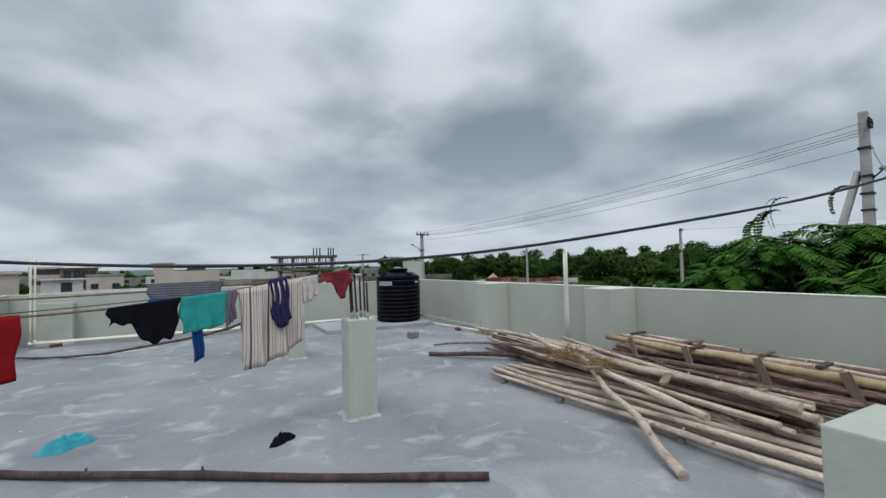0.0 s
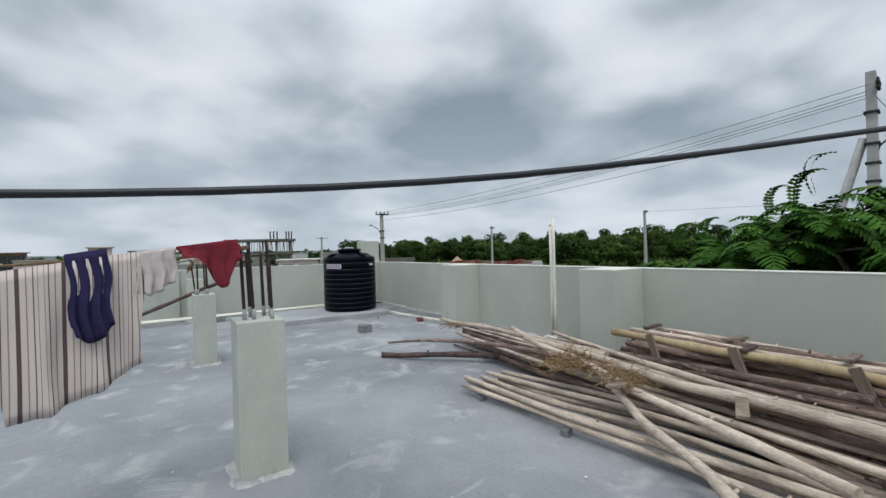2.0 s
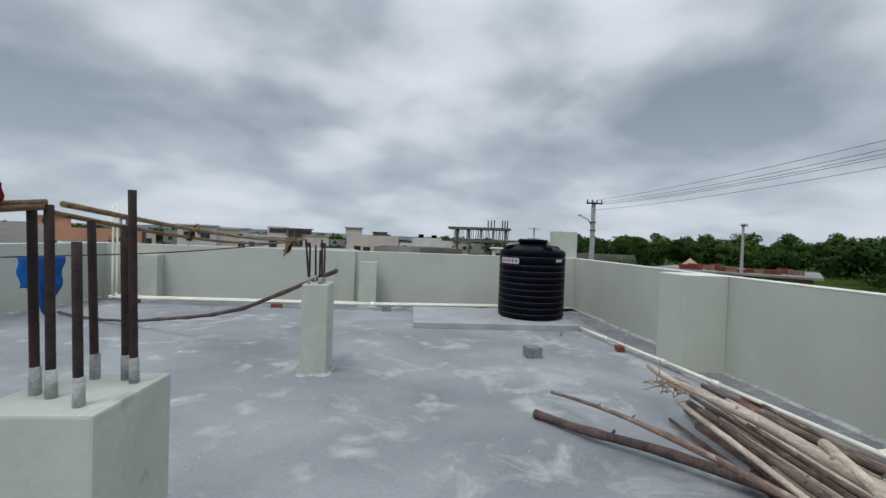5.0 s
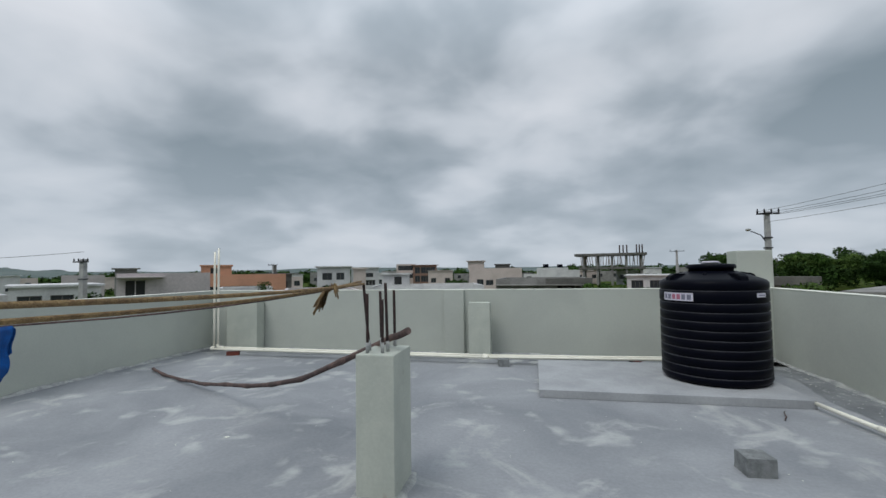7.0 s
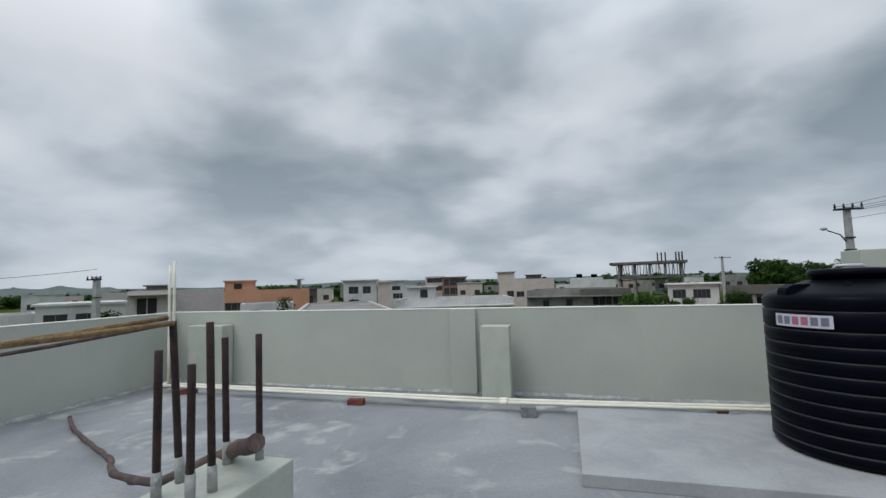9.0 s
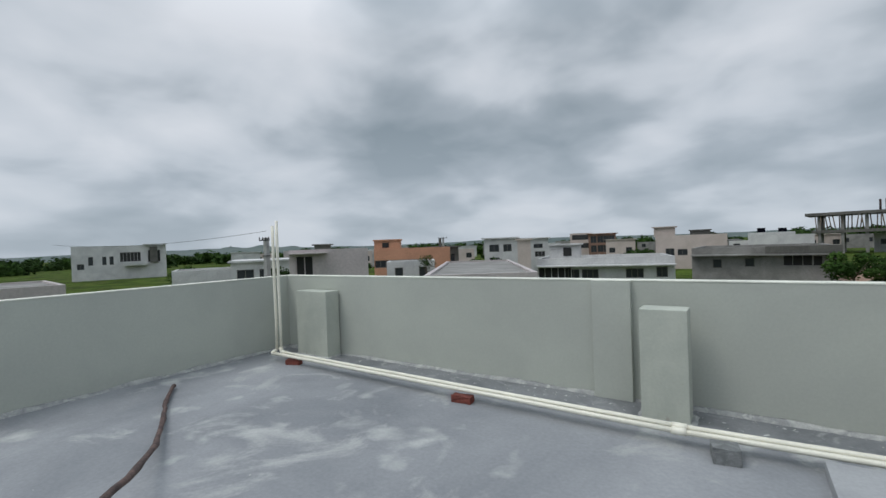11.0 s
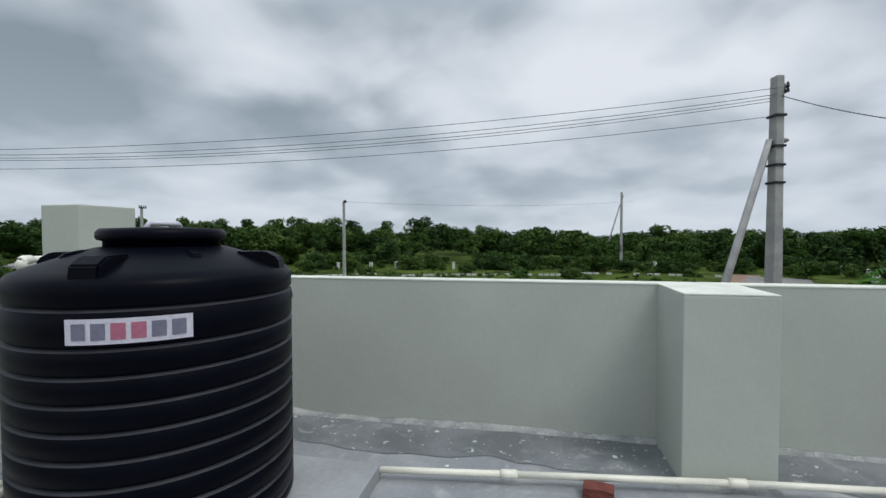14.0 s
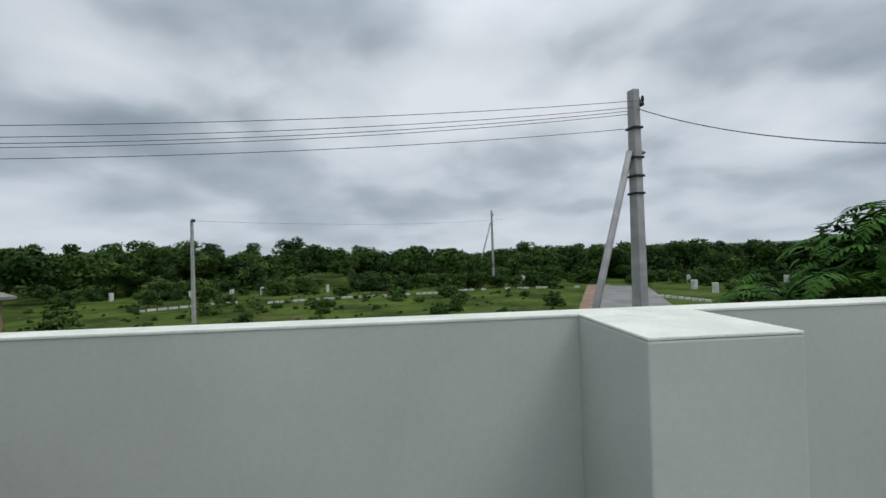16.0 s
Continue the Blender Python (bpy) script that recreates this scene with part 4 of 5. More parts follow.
# ---------- poles and wires ----------
def concrete_pole(name, base, top_z, label, w=(0.17, 0.12), arms=(), turn=0.0, strut=None, clamps=(), lamp=None):
    t = thing(name, (base[0], base[1], GROUND), label, "utility pole", "utility poles", turn)
    hgt = top_z - GROUND
    bm = bmesh.new()
    lo = [bm.verts.new((sx * w[0] * 0.8, sy * w[1] * 0.7, 0)) for sx, sy in ((-1, -1), (1, -1), (1, 1), (-1, 1))]
    hi = [bm.verts.new((sx * w[0] * 0.5, sy * w[1] * 0.5, hgt)) for sx, sy in ((-1, -1), (1, -1), (1, 1), (-1, 1))]
    bm.faces.new(lo[::-1])
    bm.faces.new(hi)
    for k in range(4):
        bm.faces.new((lo[k], lo[(k + 1) % 4], hi[(k + 1) % 4], hi[k]))
    bmesh.ops.bevel(bm, geom=bm.edges[:], offset=0.012, segments=1, affect="EDGES")
    part("shaft", bm, pole_mat, t)
    for z, half, off in arms:
        bm = bmesh.new()
        box(bm, (-half + off, -w[1] * 0.5 - 0.05, z - GROUND - 0.03), (half + off, -w[1] * 0.5, z - GROUND + 0.03))
        arm = part("crossarm", bm, iron, t)
        for s in (-0.9, -0.3, 0.3, 0.9):
            bm = bmesh.new()
            lathe(bm, [(0.012, 0), (0.03, 0.03), (0.035, 0.06), (0.02, 0.09), (0.028, 0.11), (0.01, 0.14)], 8, (s * half + off, -w[1] * 0.5 - 0.025))
            bmesh.ops.translate(bm, verts=bm.verts, vec=(0, 0, z - GROUND + 0.03))
            part("insulator", bm, iron, arm)
    for z in clamps:
        bm = bmesh.new()
        box(bm, (-w[0] * 0.5 - 0.035, -w[1] * 0.5 - 0.035, z - GROUND - 0.022), (w[0] * 0.5 + 0.035, w[1] * 0.5 + 0.035, z - GROUND + 0.022), 0.004)
        part("clamp", bm, iron, t)
    if strut:
        foot, z = strut
        bm = bmesh.new()
        a, b = Vector((foot[0], foot[1], 0)), Vector((0, w[1] * 0.5 + 0.05, z - GROUND))
        tube(bm, [a, b], [0.105, 0.075], 4)
        part("strut", bm, pole_mat, t)
    if lamp:
        z, dx, dy = lamp
        bm = bmesh.new()
        tube(bm, [(0, 0, z - GROUND - 0.5), (dx * 0.4, dy * 0.4, z - GROUND - 0.15), (dx, dy, z - GROUND)], 0.018, 6)
        l = part("lamp_arm", bm, iron, t)
        bm = bmesh.new()
        bmesh.ops.create_uvsphere(bm, u_segments=10, v_segments=6, radius=0.09)
        for v in bm.verts:
            v.co = Vector((v.co.x * 1.0 + dx * 1.15, v.co.y + dy * 1.15, v.co.z * 0.55 + z - GROUND + 0.05))
        part("lamp_head", bm, pole_mat, l)
    return t


BP = (11.22, -7.56)
concrete_pole("utility_pole", BP, 4.50, "tall concrete pole with a leaning strut, clamps and small lamp", w=(0.20, 0.15), arms=((4.18, 0.16, 0.0),), turn=10, strut=((0.1, 1.75), 3.25), clamps=(3.72, 3.12, 2.75, 2.40), lamp=(3.22, 0.12, -0.22))
PN = (8.95, 10.35)
concrete_pole("utility_pole", PN, 3.26, "concrete pole with a crossarm and street lamp by the lane", w=(0.15, 0.12), arms=((3.18, 0.36, 0.0),), clamps=(2.35, 2.0), lamp=(2.6, -0.48, 0.1))
p = (31.5, 10.6)
concrete_pole("utility_pole", p, 3.88, "slim concrete pole standing in the green field", w=(0.16, 0.14), arms=((3.80, 0.22, 0),))
p = (54.5, -13.0)
concrete_pole("utility_pole", p, 6.3, "far concrete pole with a leaning strut in the plots", w=(0.22, 0.2), arms=((5.7, 0.3, 0),), strut=((0.3, 2.2), 4.9))
p = (23.8, 20.2)
concrete_pole("utility_pole", p, 3.14, "far slim concrete pole beyond the brick stacks", w=(0.13, 0.11), arms=((3.06, 0.25, 0),))
p = spot(C12, 17.8, 62)
concrete_pole("utility_pole", p, 3.7, "far concrete pole beside the dirt lane", w=(0.22, 0.2), arms=((3.5, 0.9, 0),))
p = spot((1.05, -5.19), -53.9, 26)
concrete_pole("utility_pole", p, 2.15, "concrete pole with insulators west of the roof", w=(0.24, 0.2), arms=((2.02, 0.45, 0),), clamps=(1.2,))
p = spot((1.28, -7.24), -32.9, 62)
concrete_pole("utility_pole", p, 2.5, "far dark pole among the low houses", w=(0.2, 0.2), arms=((2.4, 0.7, 0),))
p = spot(C12, 26.8, 90)
concrete_pole("utility_pole", p, 2.7, "very far concrete pole in front of the trees", w=(0.25, 0.2), arms=((2.6, 0.5, 0),))


def wire(a, b, sag, r=0.0062, name="overhead_wire"):
    bm = bmesh.new()
    a, b = Vector(a), Vector(b)
    n = 28
    tube(bm, [a.lerp(b, i / n) + Vector((0, 0, -4 * sag * (i / n) * (1 - i / n))) for i in range(n + 1)], r, 5)
    return solo(name, bm, wire_mat, (0, 0, 0), "thin grey wire strung between two utility poles", "wire", "wires between the poles")


for dx, za, zb, s in ((-0.14, 4.24, 3.26, 0.28), (-0.05, 4.14, 3.20, 0.34), (0.05, 4.10, 3.17, 0.36), (0.14, 4.06, 3.15, 0.36)):
    wire((BP[0] + dx, BP[1], za), (PN[0] + dx * 2, PN[1], zb), s)
wire((BP[0], BP[1] + 0.1, 3.72), (PN[0], PN[1], 2.9), 0.3)
POST = Vector((3.62, -10.80, 2.22))
wire((BP[0], BP[1], 4.15), tuple(POST), 0.75, 0.009)
wire((57, -14.8, 5.4), (31.5, 10.6, 3.85), 0.4, 0.009)
pw = spot((1.05, -5.19), -53.9, 26)
wire((pw.x, pw.y, 2.5), (-46, 8, 2.6), 0.4, 0.012)

# iron post with bricks on the short south parapet
t = thing("cable_post", (POST.x, POST.y, H), "thin grey iron post on the parapet holding the cable", "post")
bm = bmesh.new()
tube(bm, [(0, 0, 0), (0, 0, POST.z - H + 0.03)], 0.022, 8)
part("shaft", bm, wire_mat, t)
for i, (x, m) in enumerate(((0.13, brick_red), (-0.14, brick_grey))):
    brick_at("loose_brick", POST.x + x, POST.y, 90, m, "loose brick holding the iron post on the parapet", seed=50 + i, z=H, size=(0.2, 0.1, 0.10))


# ---------- houses ----------
def facade(bm, w, z0, z1, holes, th=0.2, y=0.0):
    xs = sorted({0.0, w, *[h[0] for h in holes], *[h[1] for h in holes]})
    zs = sorted({z0, z1, *[h[2] for h in holes], *[h[3] for h in holes]})
    for xa, xb in zip(xs, xs[1:]):
        for za, zb in zip(zs, zs[1:]):
            cx, cz = (xa + xb) / 2, (za + zb) / 2
            if not any(h[0] < cx < h[1] and h[2] < cz < h[3] for h in holes):
                box(bm, (xa, y, za), (xb, y + th, zb))


def house_of(name, label, cam_xy, az0, az1, d, z1, depth, mat, roofmat=None, windows=(), doors=(), parapet_h=0.0, slab=0.0, category="house", side_windows=(), group="houses around the roof"):
    """A flat-roofed block whose front spans az0..az1 at distance d and faces the walker. windows: (az, width, z low, z high)."""
    mid = (az0 + az1) / 2
    c = spot(cam_xy, mid, d)
    w = 2 * d * math.tan(radians((az1 - az0) / 2))
    t = thing(name, (c.x, c.y, GROUND), label, category, group, -mid)
    zt = z1 - GROUND
    holes = []
    for az, ww, za, zb in (*windows, *doors):
        x = w / 2 + d * math.tan(radians(az - mid))
        holes.append((max(0.05, x - ww / 2), min(w - 0.05, x + ww / 2), max(za - GROUND, 0.0), min(zb - GROUND, zt - 0.1)))
    bm = bmesh.new()
    facade(bm, w, 0, zt, holes)
    box(bm, (0, 0.2, 0), (0.2, depth, zt))
    box(bm, (w - 0.2, 0.2, 0), (w, depth, zt))
    box(bm, (0.2, depth - 0.2, 0), (w - 0.2, depth, zt))
    bmesh.ops.translate(bm, verts=bm.verts, vec=(-w / 2, 0, 0))
    part("wall", bm, mat, t)
    bm = bmesh.new()
    rz = zt - 0.25 - parapet_h
    box(bm, (-w / 2 + 0.2, 0.2, rz), (w / 2 - 0.2, depth - 0.2, rz + 0.15))
    part("roof", bm, roofmat or render_grey, t)
    if slab:
        bm = bmesh.new()
        box(bm, (-w / 2 - slab, -slab, zt), (w / 2 + slab, depth + slab, zt + 0.14))
        part("roof_slab", bm, roofmat or mat, t)
    bm = bmesh.new()
    box(bm, (-w / 2 + 0.25, 0.9, 0.02), (w / 2 - 0.25, 0.95, rz - 0.01))
    part("inner_wall", bm, dark_open, t)
    for i, h in enumerate(holes):
        isdoor = i >= len(windows)
        x0, x1, za, zb = h[0] - w / 2, h[1] - w / 2, h[2], h[3]
        bm = bmesh.new()
        fw = 0.05
        for lo, hi in (((x0, za), (x0 + fw, zb)), ((x1 - fw, za), (x1, zb)), ((x0 + fw, zb - fw), (x1 - fw, zb)), ((x0 + fw, za), (x1 - fw, za + fw))):
            box(bm, (lo[0], 0.05, lo[1]), (hi[0], 0.12, hi[1]))
        n = max(1, round((x1 - x0) / 0.5))
        for k in range(1, n):
            xx = x0 + (x1 - x0) * k / n
            box(bm, (xx - 0.02, 0.06, za + fw), (xx + 0.02, 0.11, zb - fw))
        wo = part("door" if isdoor else "window", bm, mat if isdoor else render_dark, t)
        bm = bmesh.new()
        box(bm, (x0 + fw, 0.10, za + fw), (x1 - fw, 0.115, zb - fw))
        part("pane", bm, dark_open if isdoor else glass_dark, wo)
    return t, w


def on_roof(t, name, x0, x1, y0, y1, z0, z1, mat, label="", cap=0.0):
    bm = bmesh.new()
    box(bm, (x0, y0, z0 - GROUND), (x1, y1, z1 - GROUND), 0.02)
    if cap:
        box(bm, (x0 - cap, y0 - cap, z1 - GROUND + 0.001), (x1 + cap, y1 + cap, z1 - GROUND + 0.12))
    return part(name, bm, mat, t, label)


C65, C9 = (1.28, -7.24), (1.05, -5.19)
# the long grey cement house and the lane beside it
t, w = house_of("grey_house", "low unpainted grey cement house beside a dirt lane", C12, -4.6, 8.0, 40, 0.45, 9, render_grey, windows=((-2.1, 0.62, -1.15, -0.45), (0.9, 0.62, -1.05, -0.4)), doors=((5.0, 1.7, -1.0, -0.15), (6.6, 0.55, -1.0, -0.25)), parapet_h=0.7, slab=0.0)
on_roof(t, "sunshade", -w / 2, w / 2, -0.6, 0, -0.2, -0.08, render_grey)
on_roof(t, "parapet_band", w / 2 - 4.0, w / 2 + 0.3, -0.5, 0.0, -0.06, 0.5, render_dark)
on_roof(t, "compound_wall", -w / 2, w / 2 + 1, -3.0, -2.85, GROUND, GROUND + 0.7, render_grey)
t, w = house_of("dark_cement_house", "long dark unfinished cement house with open porch", C12, 19.4, 32.3, 40, 0.2, 9, render_grey, roofmat=render_dark, windows=((26.6, 0.9, -1.35, -0.45), (30.8, 0.9, -1.2, -0.45)), doors=((21.6, 2.4, GROUND, -0.35), (29.2, 0.6, GROUND + 0.3, -0.45)), parapet_h=0.5)
on_roof(t, "roof_band", -w / 2 - 0.5, w / 2, -0.9, 0, -0.12, 0.55, render_dark)
for k in range(4):
    on_roof(t, "porch_pillar", -w / 2 + 1.2 + k * 2.4, -w / 2 + 1.45 + k * 2.4, -0.8, -0.55, GROUND, -0.13, render_grey)
bm = bmesh.new()
for k in range(9):
    box(bm, (w / 2 - 0.1 - 0.28 * k, -1.9, 0), (w / 2 + 0.18 - 0.28 * k, -1.0, 0.26 * (9 - k) * 0.62 + 0.1))
part("steps", bm, render_grey, t)
# white long house
t, w = house_of("white_house", "long whitewashed house with blue-grey walls", C12, -22.4, -6.3, 37, -0.02, 8, whitewash, windows=((-17.9, 0.9, -1.7, -0.95), (-15.9, 1.3, -1.75, -0.95), (-10.7, 1.3, -1.7, -0.95), (-7.7, 0.8, -1.65, -0.85)), doors=((-20.6, 3.2, -2.3, -0.75),), parapet_h=0.5)
on_roof(t, "sunshade", -w / 2, w / 2, -0.7, 0, -0.72, -0.6, whitewash)
on_roof(t, "stair_room", -w / 2 + 0.8, -w / 2 + 3.4, 2.0, 4.5, -0.1, 1.05, whitewash, cap=0.2)
on_roof(t, "stair_door", -w / 2 + 2.0, -w / 2 + 2.7, 1.97, 2.0, 0.1, 0.85, dark_open)
t, w = house_of("chimney_tower", "plain pale tower with a flat cap", C12, -24.9, -23.2, 36, 1.6, 1.2, pinkwall, slab=0.15, category="tower")
t, w = house_of("white_tower_house", "white house with a raised water room", C12, -24.6, -20.9, 60, 1.9, 6, whitewash, windows=((-22.2, 1.2, 0.6, 1.2),), doors=((-22.0, 1.4, -0.6, 0.2),), slab=0.3)
t, w = house_of("apartment_block", "far pale apartment block beside rusty scaffolding", C12, -18.2, -15.6, 110, 3.2, 8, pinkwall, windows=tuple((a, 1.4, z, z + 1.2) for a in (-17.6, -16.9, -16.2) for z in (-0.4, 1.6)))
brownish = material("weathered_block", (0.30, 0.18, 0.13), (0.20, 0.12, 0.09), scale=0.3, fine=4, rough=0.95)
t, w = house_of("unfinished_block", "far unfinished brick building with open floors", C12, -16.0, -12.8, 100, 2.7, 8, brownish, windows=tuple((a, 1.2, z, z + 1.5) for a in (-15.4, -14.6, -13.9, -13.3) for z in (-1.2, 0.8)), slab=0.4)
t, w = house_of("big_white_house", "large two-storey white house with a stair tower", C12, -8.4, -1.2, 62, 1.65, 9, pinkwall, windows=((-5.6, 1.1, -0.9, -0.1), (-3.6, 1.1, -0.9, -0.1), (-6.9, 1.0, -0.9, 0.0)), parapet_h=0.5)
on_roof(t, "stair_tower", -w / 2 - 0.2, -w / 2 + 2.2, 0.5, 3, 1.5, 2.7, pinkwall, cap=0.25)
on_roof(t, "roof_box", 0.0, 2.2, 1, 3, 1.5, 2.15, render_dark, cap=0.15)
t, w = house_of("far_white_house", "far small white house with roof tanks", C12, 0.6, 4.6, 95, 1.7, 7, whitewash, windows=((1.6, 1.2, 0.3, 1.2), (3.2, 1.2, 0.3, 1.2)))
on_roof(t, "roof_tank", -2, -0.8, 1, 2, 1.6, 2.5, tank_mat)
on_roof(t, "roof_tank", 1, 2.2, 1, 2, 1.6, 2.4, tank_mat)
t, w = house_of("near_flat_roof", "near mauve flat roof just beyond the parapet", C12, -38, -22.5, 16, 0.28, 14, mauve, category="flat roof")
t, w = house_of("white_flat_house", "white flat-roofed house behind the lane", C12, 12.0, 17.2, 66, 0.25, 8, whitewash, windows=((13.2, 1.6, -1.6, -0.4), (15.5, 2.0, -1.6, -0.4)), slab=0.4)
# concrete frame under construction
c = spot((0.0, -5.0), 9.9, 110)
t = thing("frame_building", (c.x, c.y, GROUND), "unfinished concrete frame with props and tall column bars", "building frame", "", -9.9)
frame_site = t
for z0, z1 in ((0, 2.9), (3.1, 5.4)):
    for ix in range(5):
        for iy in range(2):
            bm = bmesh.new()
            x = -3.6 + 1.8 * ix
            box(bm, (x - 0.13, 4 * iy, z0), (x + 0.13, 4 * iy + 0.25, z1))
            part("column", bm, render_grey, t)
for z, m in ((2.9, 0.3), (5.4, 0.8)):
    bm = bmesh.new()
    box(bm, (-3.9 - m, -m * 0.5, z), (3.9 + m * 0.4, 4.6, z + 0.2))
    box(bm, (-3.9 - m, -m * 0.5, z + 0.201), (3.9 + m * 0.4, -m * 0.5 + 0.15, z + 0.42))
    part("floor_slab", bm, render_dark, t)
rng = random.Random(7)
bm = bmesh.new()
for k in range(26):
    x = -3.8 + 0.3 * k
    tube(bm, [(x, 0.2, 3.1), (x + rng.uniform(-0.25, 0.25), rng.uniform(-0.3, 0.3), 5.4)], 0.05, 5)
part("prop_posts", bm, bark, t, "slanting wooden props", kind="stuff")
for gx in (1.0, 1.45, 1.9, 3.1, 3.45, 3.8):
    bm = bmesh.new()
    tube(bm, [(gx, 2.0, 5.6), (gx, 2.0, 7.4)], 0.10, 6)
    part("column_bars", bm, rust, t, "bundle of upright steel bars")
frame_site.scale = (1.8, 1.8, 1.3)
# rubble roof: an unfinished slab with stacks of bricks
t, w = house_of("unfinished_slab", "unfinished ground floor with a bare concrete roof slab", C12, 35.5, 52, 33, -0.35, 10, brownish, roofmat=render_grey, windows=((39, 1.4, -1.7, -0.8), (47, 1.4, -1.7, -0.8)), doors=((42.5, 3.2, GROUND, -0.6),), slab=0.5, category="building")
rng = random.Random(21)
for k in range(13):
    bm = bmesh.new()
    x = -w / 2 + 1.5 + (w - 2.5) * k / 12
    n = 0
    hh = rng.uniform(0.2, 0.42)
    ww = rng.uniform(0.5, 0.9)
    zz = 0.0
    while zz < hh:
        xx = -ww / 2
        while xx < ww / 2:
            box(bm, (xx, rng.uniform(-0.02, 0.02), zz), (xx + 0.22, 0.5, zz + 0.07))
            xx += 0.235
        zz += 0.078
    bmesh.ops.translate(bm, verts=bm.verts, vec=(x, rng.uniform(0.2, 3.0), -0.35 + 0.14 - GROUND + 0.001))
    part("brick_stack", bm, brick_red if k % 3 else brownish, t, "stack of red bricks")
bm = bmesh.new()
n, rings = 20, 7
prev = [bm.verts.new((0, 0, 0.85))] * n
for r in range(1, rings + 1):
    f = r / rings
    ring = [bm.verts.new((1.1 * f * math.cos(6.283 * k / n) * (1 + 0.1 * noise.noise((k, f * 3, 1))), 0.9 * f * math.sin(6.283 * k / n), 0.85 * (1 - f) ** 1.1)) for k in range(n)]
    for k in range(n):
        if r == 1:
            bm.faces.new((prev[0], ring[k], ring[(k + 1) % n]))
        else:
            bm.faces.new((prev[k], ring[k], ring[(k + 1) % n], prev[(k + 1) % n]))
    prev = ring
bmesh.ops.translate(bm, verts=bm.verts, vec=(-w / 2 + 2.2, 2.0, -0.35 + 0.14 - GROUND))
part("sand_heap", bm, sand_mat, t, "heap of brown sand")

# west side
t, w = house_of("mauve_house", "low mauve house with an open dark doorway", C9, -51.3, -42.2, 24, 1.44, 9, mauve, doors=((-49.6, 0.85, 0.1, 1.15),), category="house")
on_roof(t, "door_hood", -w / 2, -w / 2 + 1.8, -0.5, 0, 1.22, 1.29, mauve)
t, w = house_of("raised_slab", "far grey table-like roof slab on posts", C65, -48.4, -46.5, 60, 2.0, 2, render_grey, slab=0.3, category="tower")
t, w = house_of("orange_house", "long orange house with a raised stair room", C9, -42.2, -32.7, 40, 1.28, 9, orange, windows=((-41.6, 1.2, -0.35, 0.3), (-38.5, 3.2, -0.35, 0.3)), category="house")
on_roof(t, "stair_room", -w / 2, -w / 2 + 2.3, 0.3, 2.6, 1.2, 2.0, orange, cap=0.1)
on_roof(t, "stair_opening", -w / 2 + 0.7, -w / 2 + 1.3, 0.27, 0.3, 1.4, 1.85, dark_open)
on_roof(t, "chimney", w / 2 - 0.9, w / 2 - 0.65, 1.5, 1.8, 1.25, 2.1, render_dark)
t, w = house_of("white_annex", "small white annex in front of the orange house", C9, -40.5, -34.5, 34, 0.35, 3, whitewash, windows=((-39.0, 0.6, -0.9, -0.1), (-36.0, 0.6, -0.9, -0.1)))
t, w = house_of("grey_shed", "grey sheds with a sloping sheet roof", C65, -34.6, -30.8, 52, 1.2, 7, render_dark, windows=((-33.5, 1.0, -0.4, 0.5), (-31.8, 1.0, -0.4, 0.5)), slab=0.3)
t, w = house_of("white_villa", "white two-storey house with a tall stair tower", C65, -27.8, -23.8, 58, 2.0, 7, whitewash, windows=((-26.6, 1.2, 0.4, 1.3), (-25.0, 1.0, 0.4, 1.3), (-26.6, 1.2, -1.2, -0.3)), slab=0.3)
t, w = house_of("low_white_house", "long low white house among bushes", C9, -58.5, -51.5, 38, 0.65, 8, whitewash, windows=((-57, 1.2, -0.6, 0.1), (-54.6, 1.2, -0.6, 0.1)), slab=0.2)
C10 = (1.02, -4.38)
t, w = house_of("modern_villa", "white modern three-storey villa with dark balconies", C10, -74.3, -66.3, 100, 3.5, 9, whitewash, windows=((-73.6, 1.0, -0.6, 0.4), (-72.8, 0.7, 0.1, 1.6), (-71.7, 0.6, 0.1, 1.6), (-71.1, 0.6, 0.1, 1.6)), doors=((-69.5, 3.2, 0.5, 2.3), (-67.4, 2.0, 0.3, 2.6)))
on_roof(t, "roof_frame", w / 2 - 3.6, w / 2, -0.8, 1.0, 3.55, 3.72, whitewash)
on_roof(t, "grey_panel", w / 2 - 2.6, w / 2 - 1.4, -0.4, -0.05, 0.2, 3.2, render_dark)
on_roof(t, "balcony", w / 2 - 6.6, w / 2 - 3.0, -1.2, -0.05, -0.2, 0.5, whitewash)
t, w = house_of("white_shed", "low white building near the villa", C10, -65.5, -59.0, 45, 0.0, 6, whitewash)
t, w = house_of("grey_roof", "low grey flat roof in front of the far trees", C10, -90, -74, 30, 0.1, 8, mauve)
rng = random.Random(77)
for k in range(26):
    az = -60 + 3.05 * k + rng.uniform(-0.8, 0.8)
    d = rng.uniform(85, 150)
    m = rng.choice([whitewash, whitewash, mauve, render_grey, pinkwall])
    wd = rng.uniform(2.5, 4.5)
    az1 = az + math.degrees(wd * 2 / d)
    house_of("far_house", "far low flat-roofed house", C9, az, az1, d, rng.uniform(0.2, 1.5), 6, m, windows=((az + 0.7, 1.1, -1.2, -0.2), (az1 - 0.7, 1.1, -1.2, -0.2)), slab=0.2 if k % 3 == 0 else 0, group="far houses")


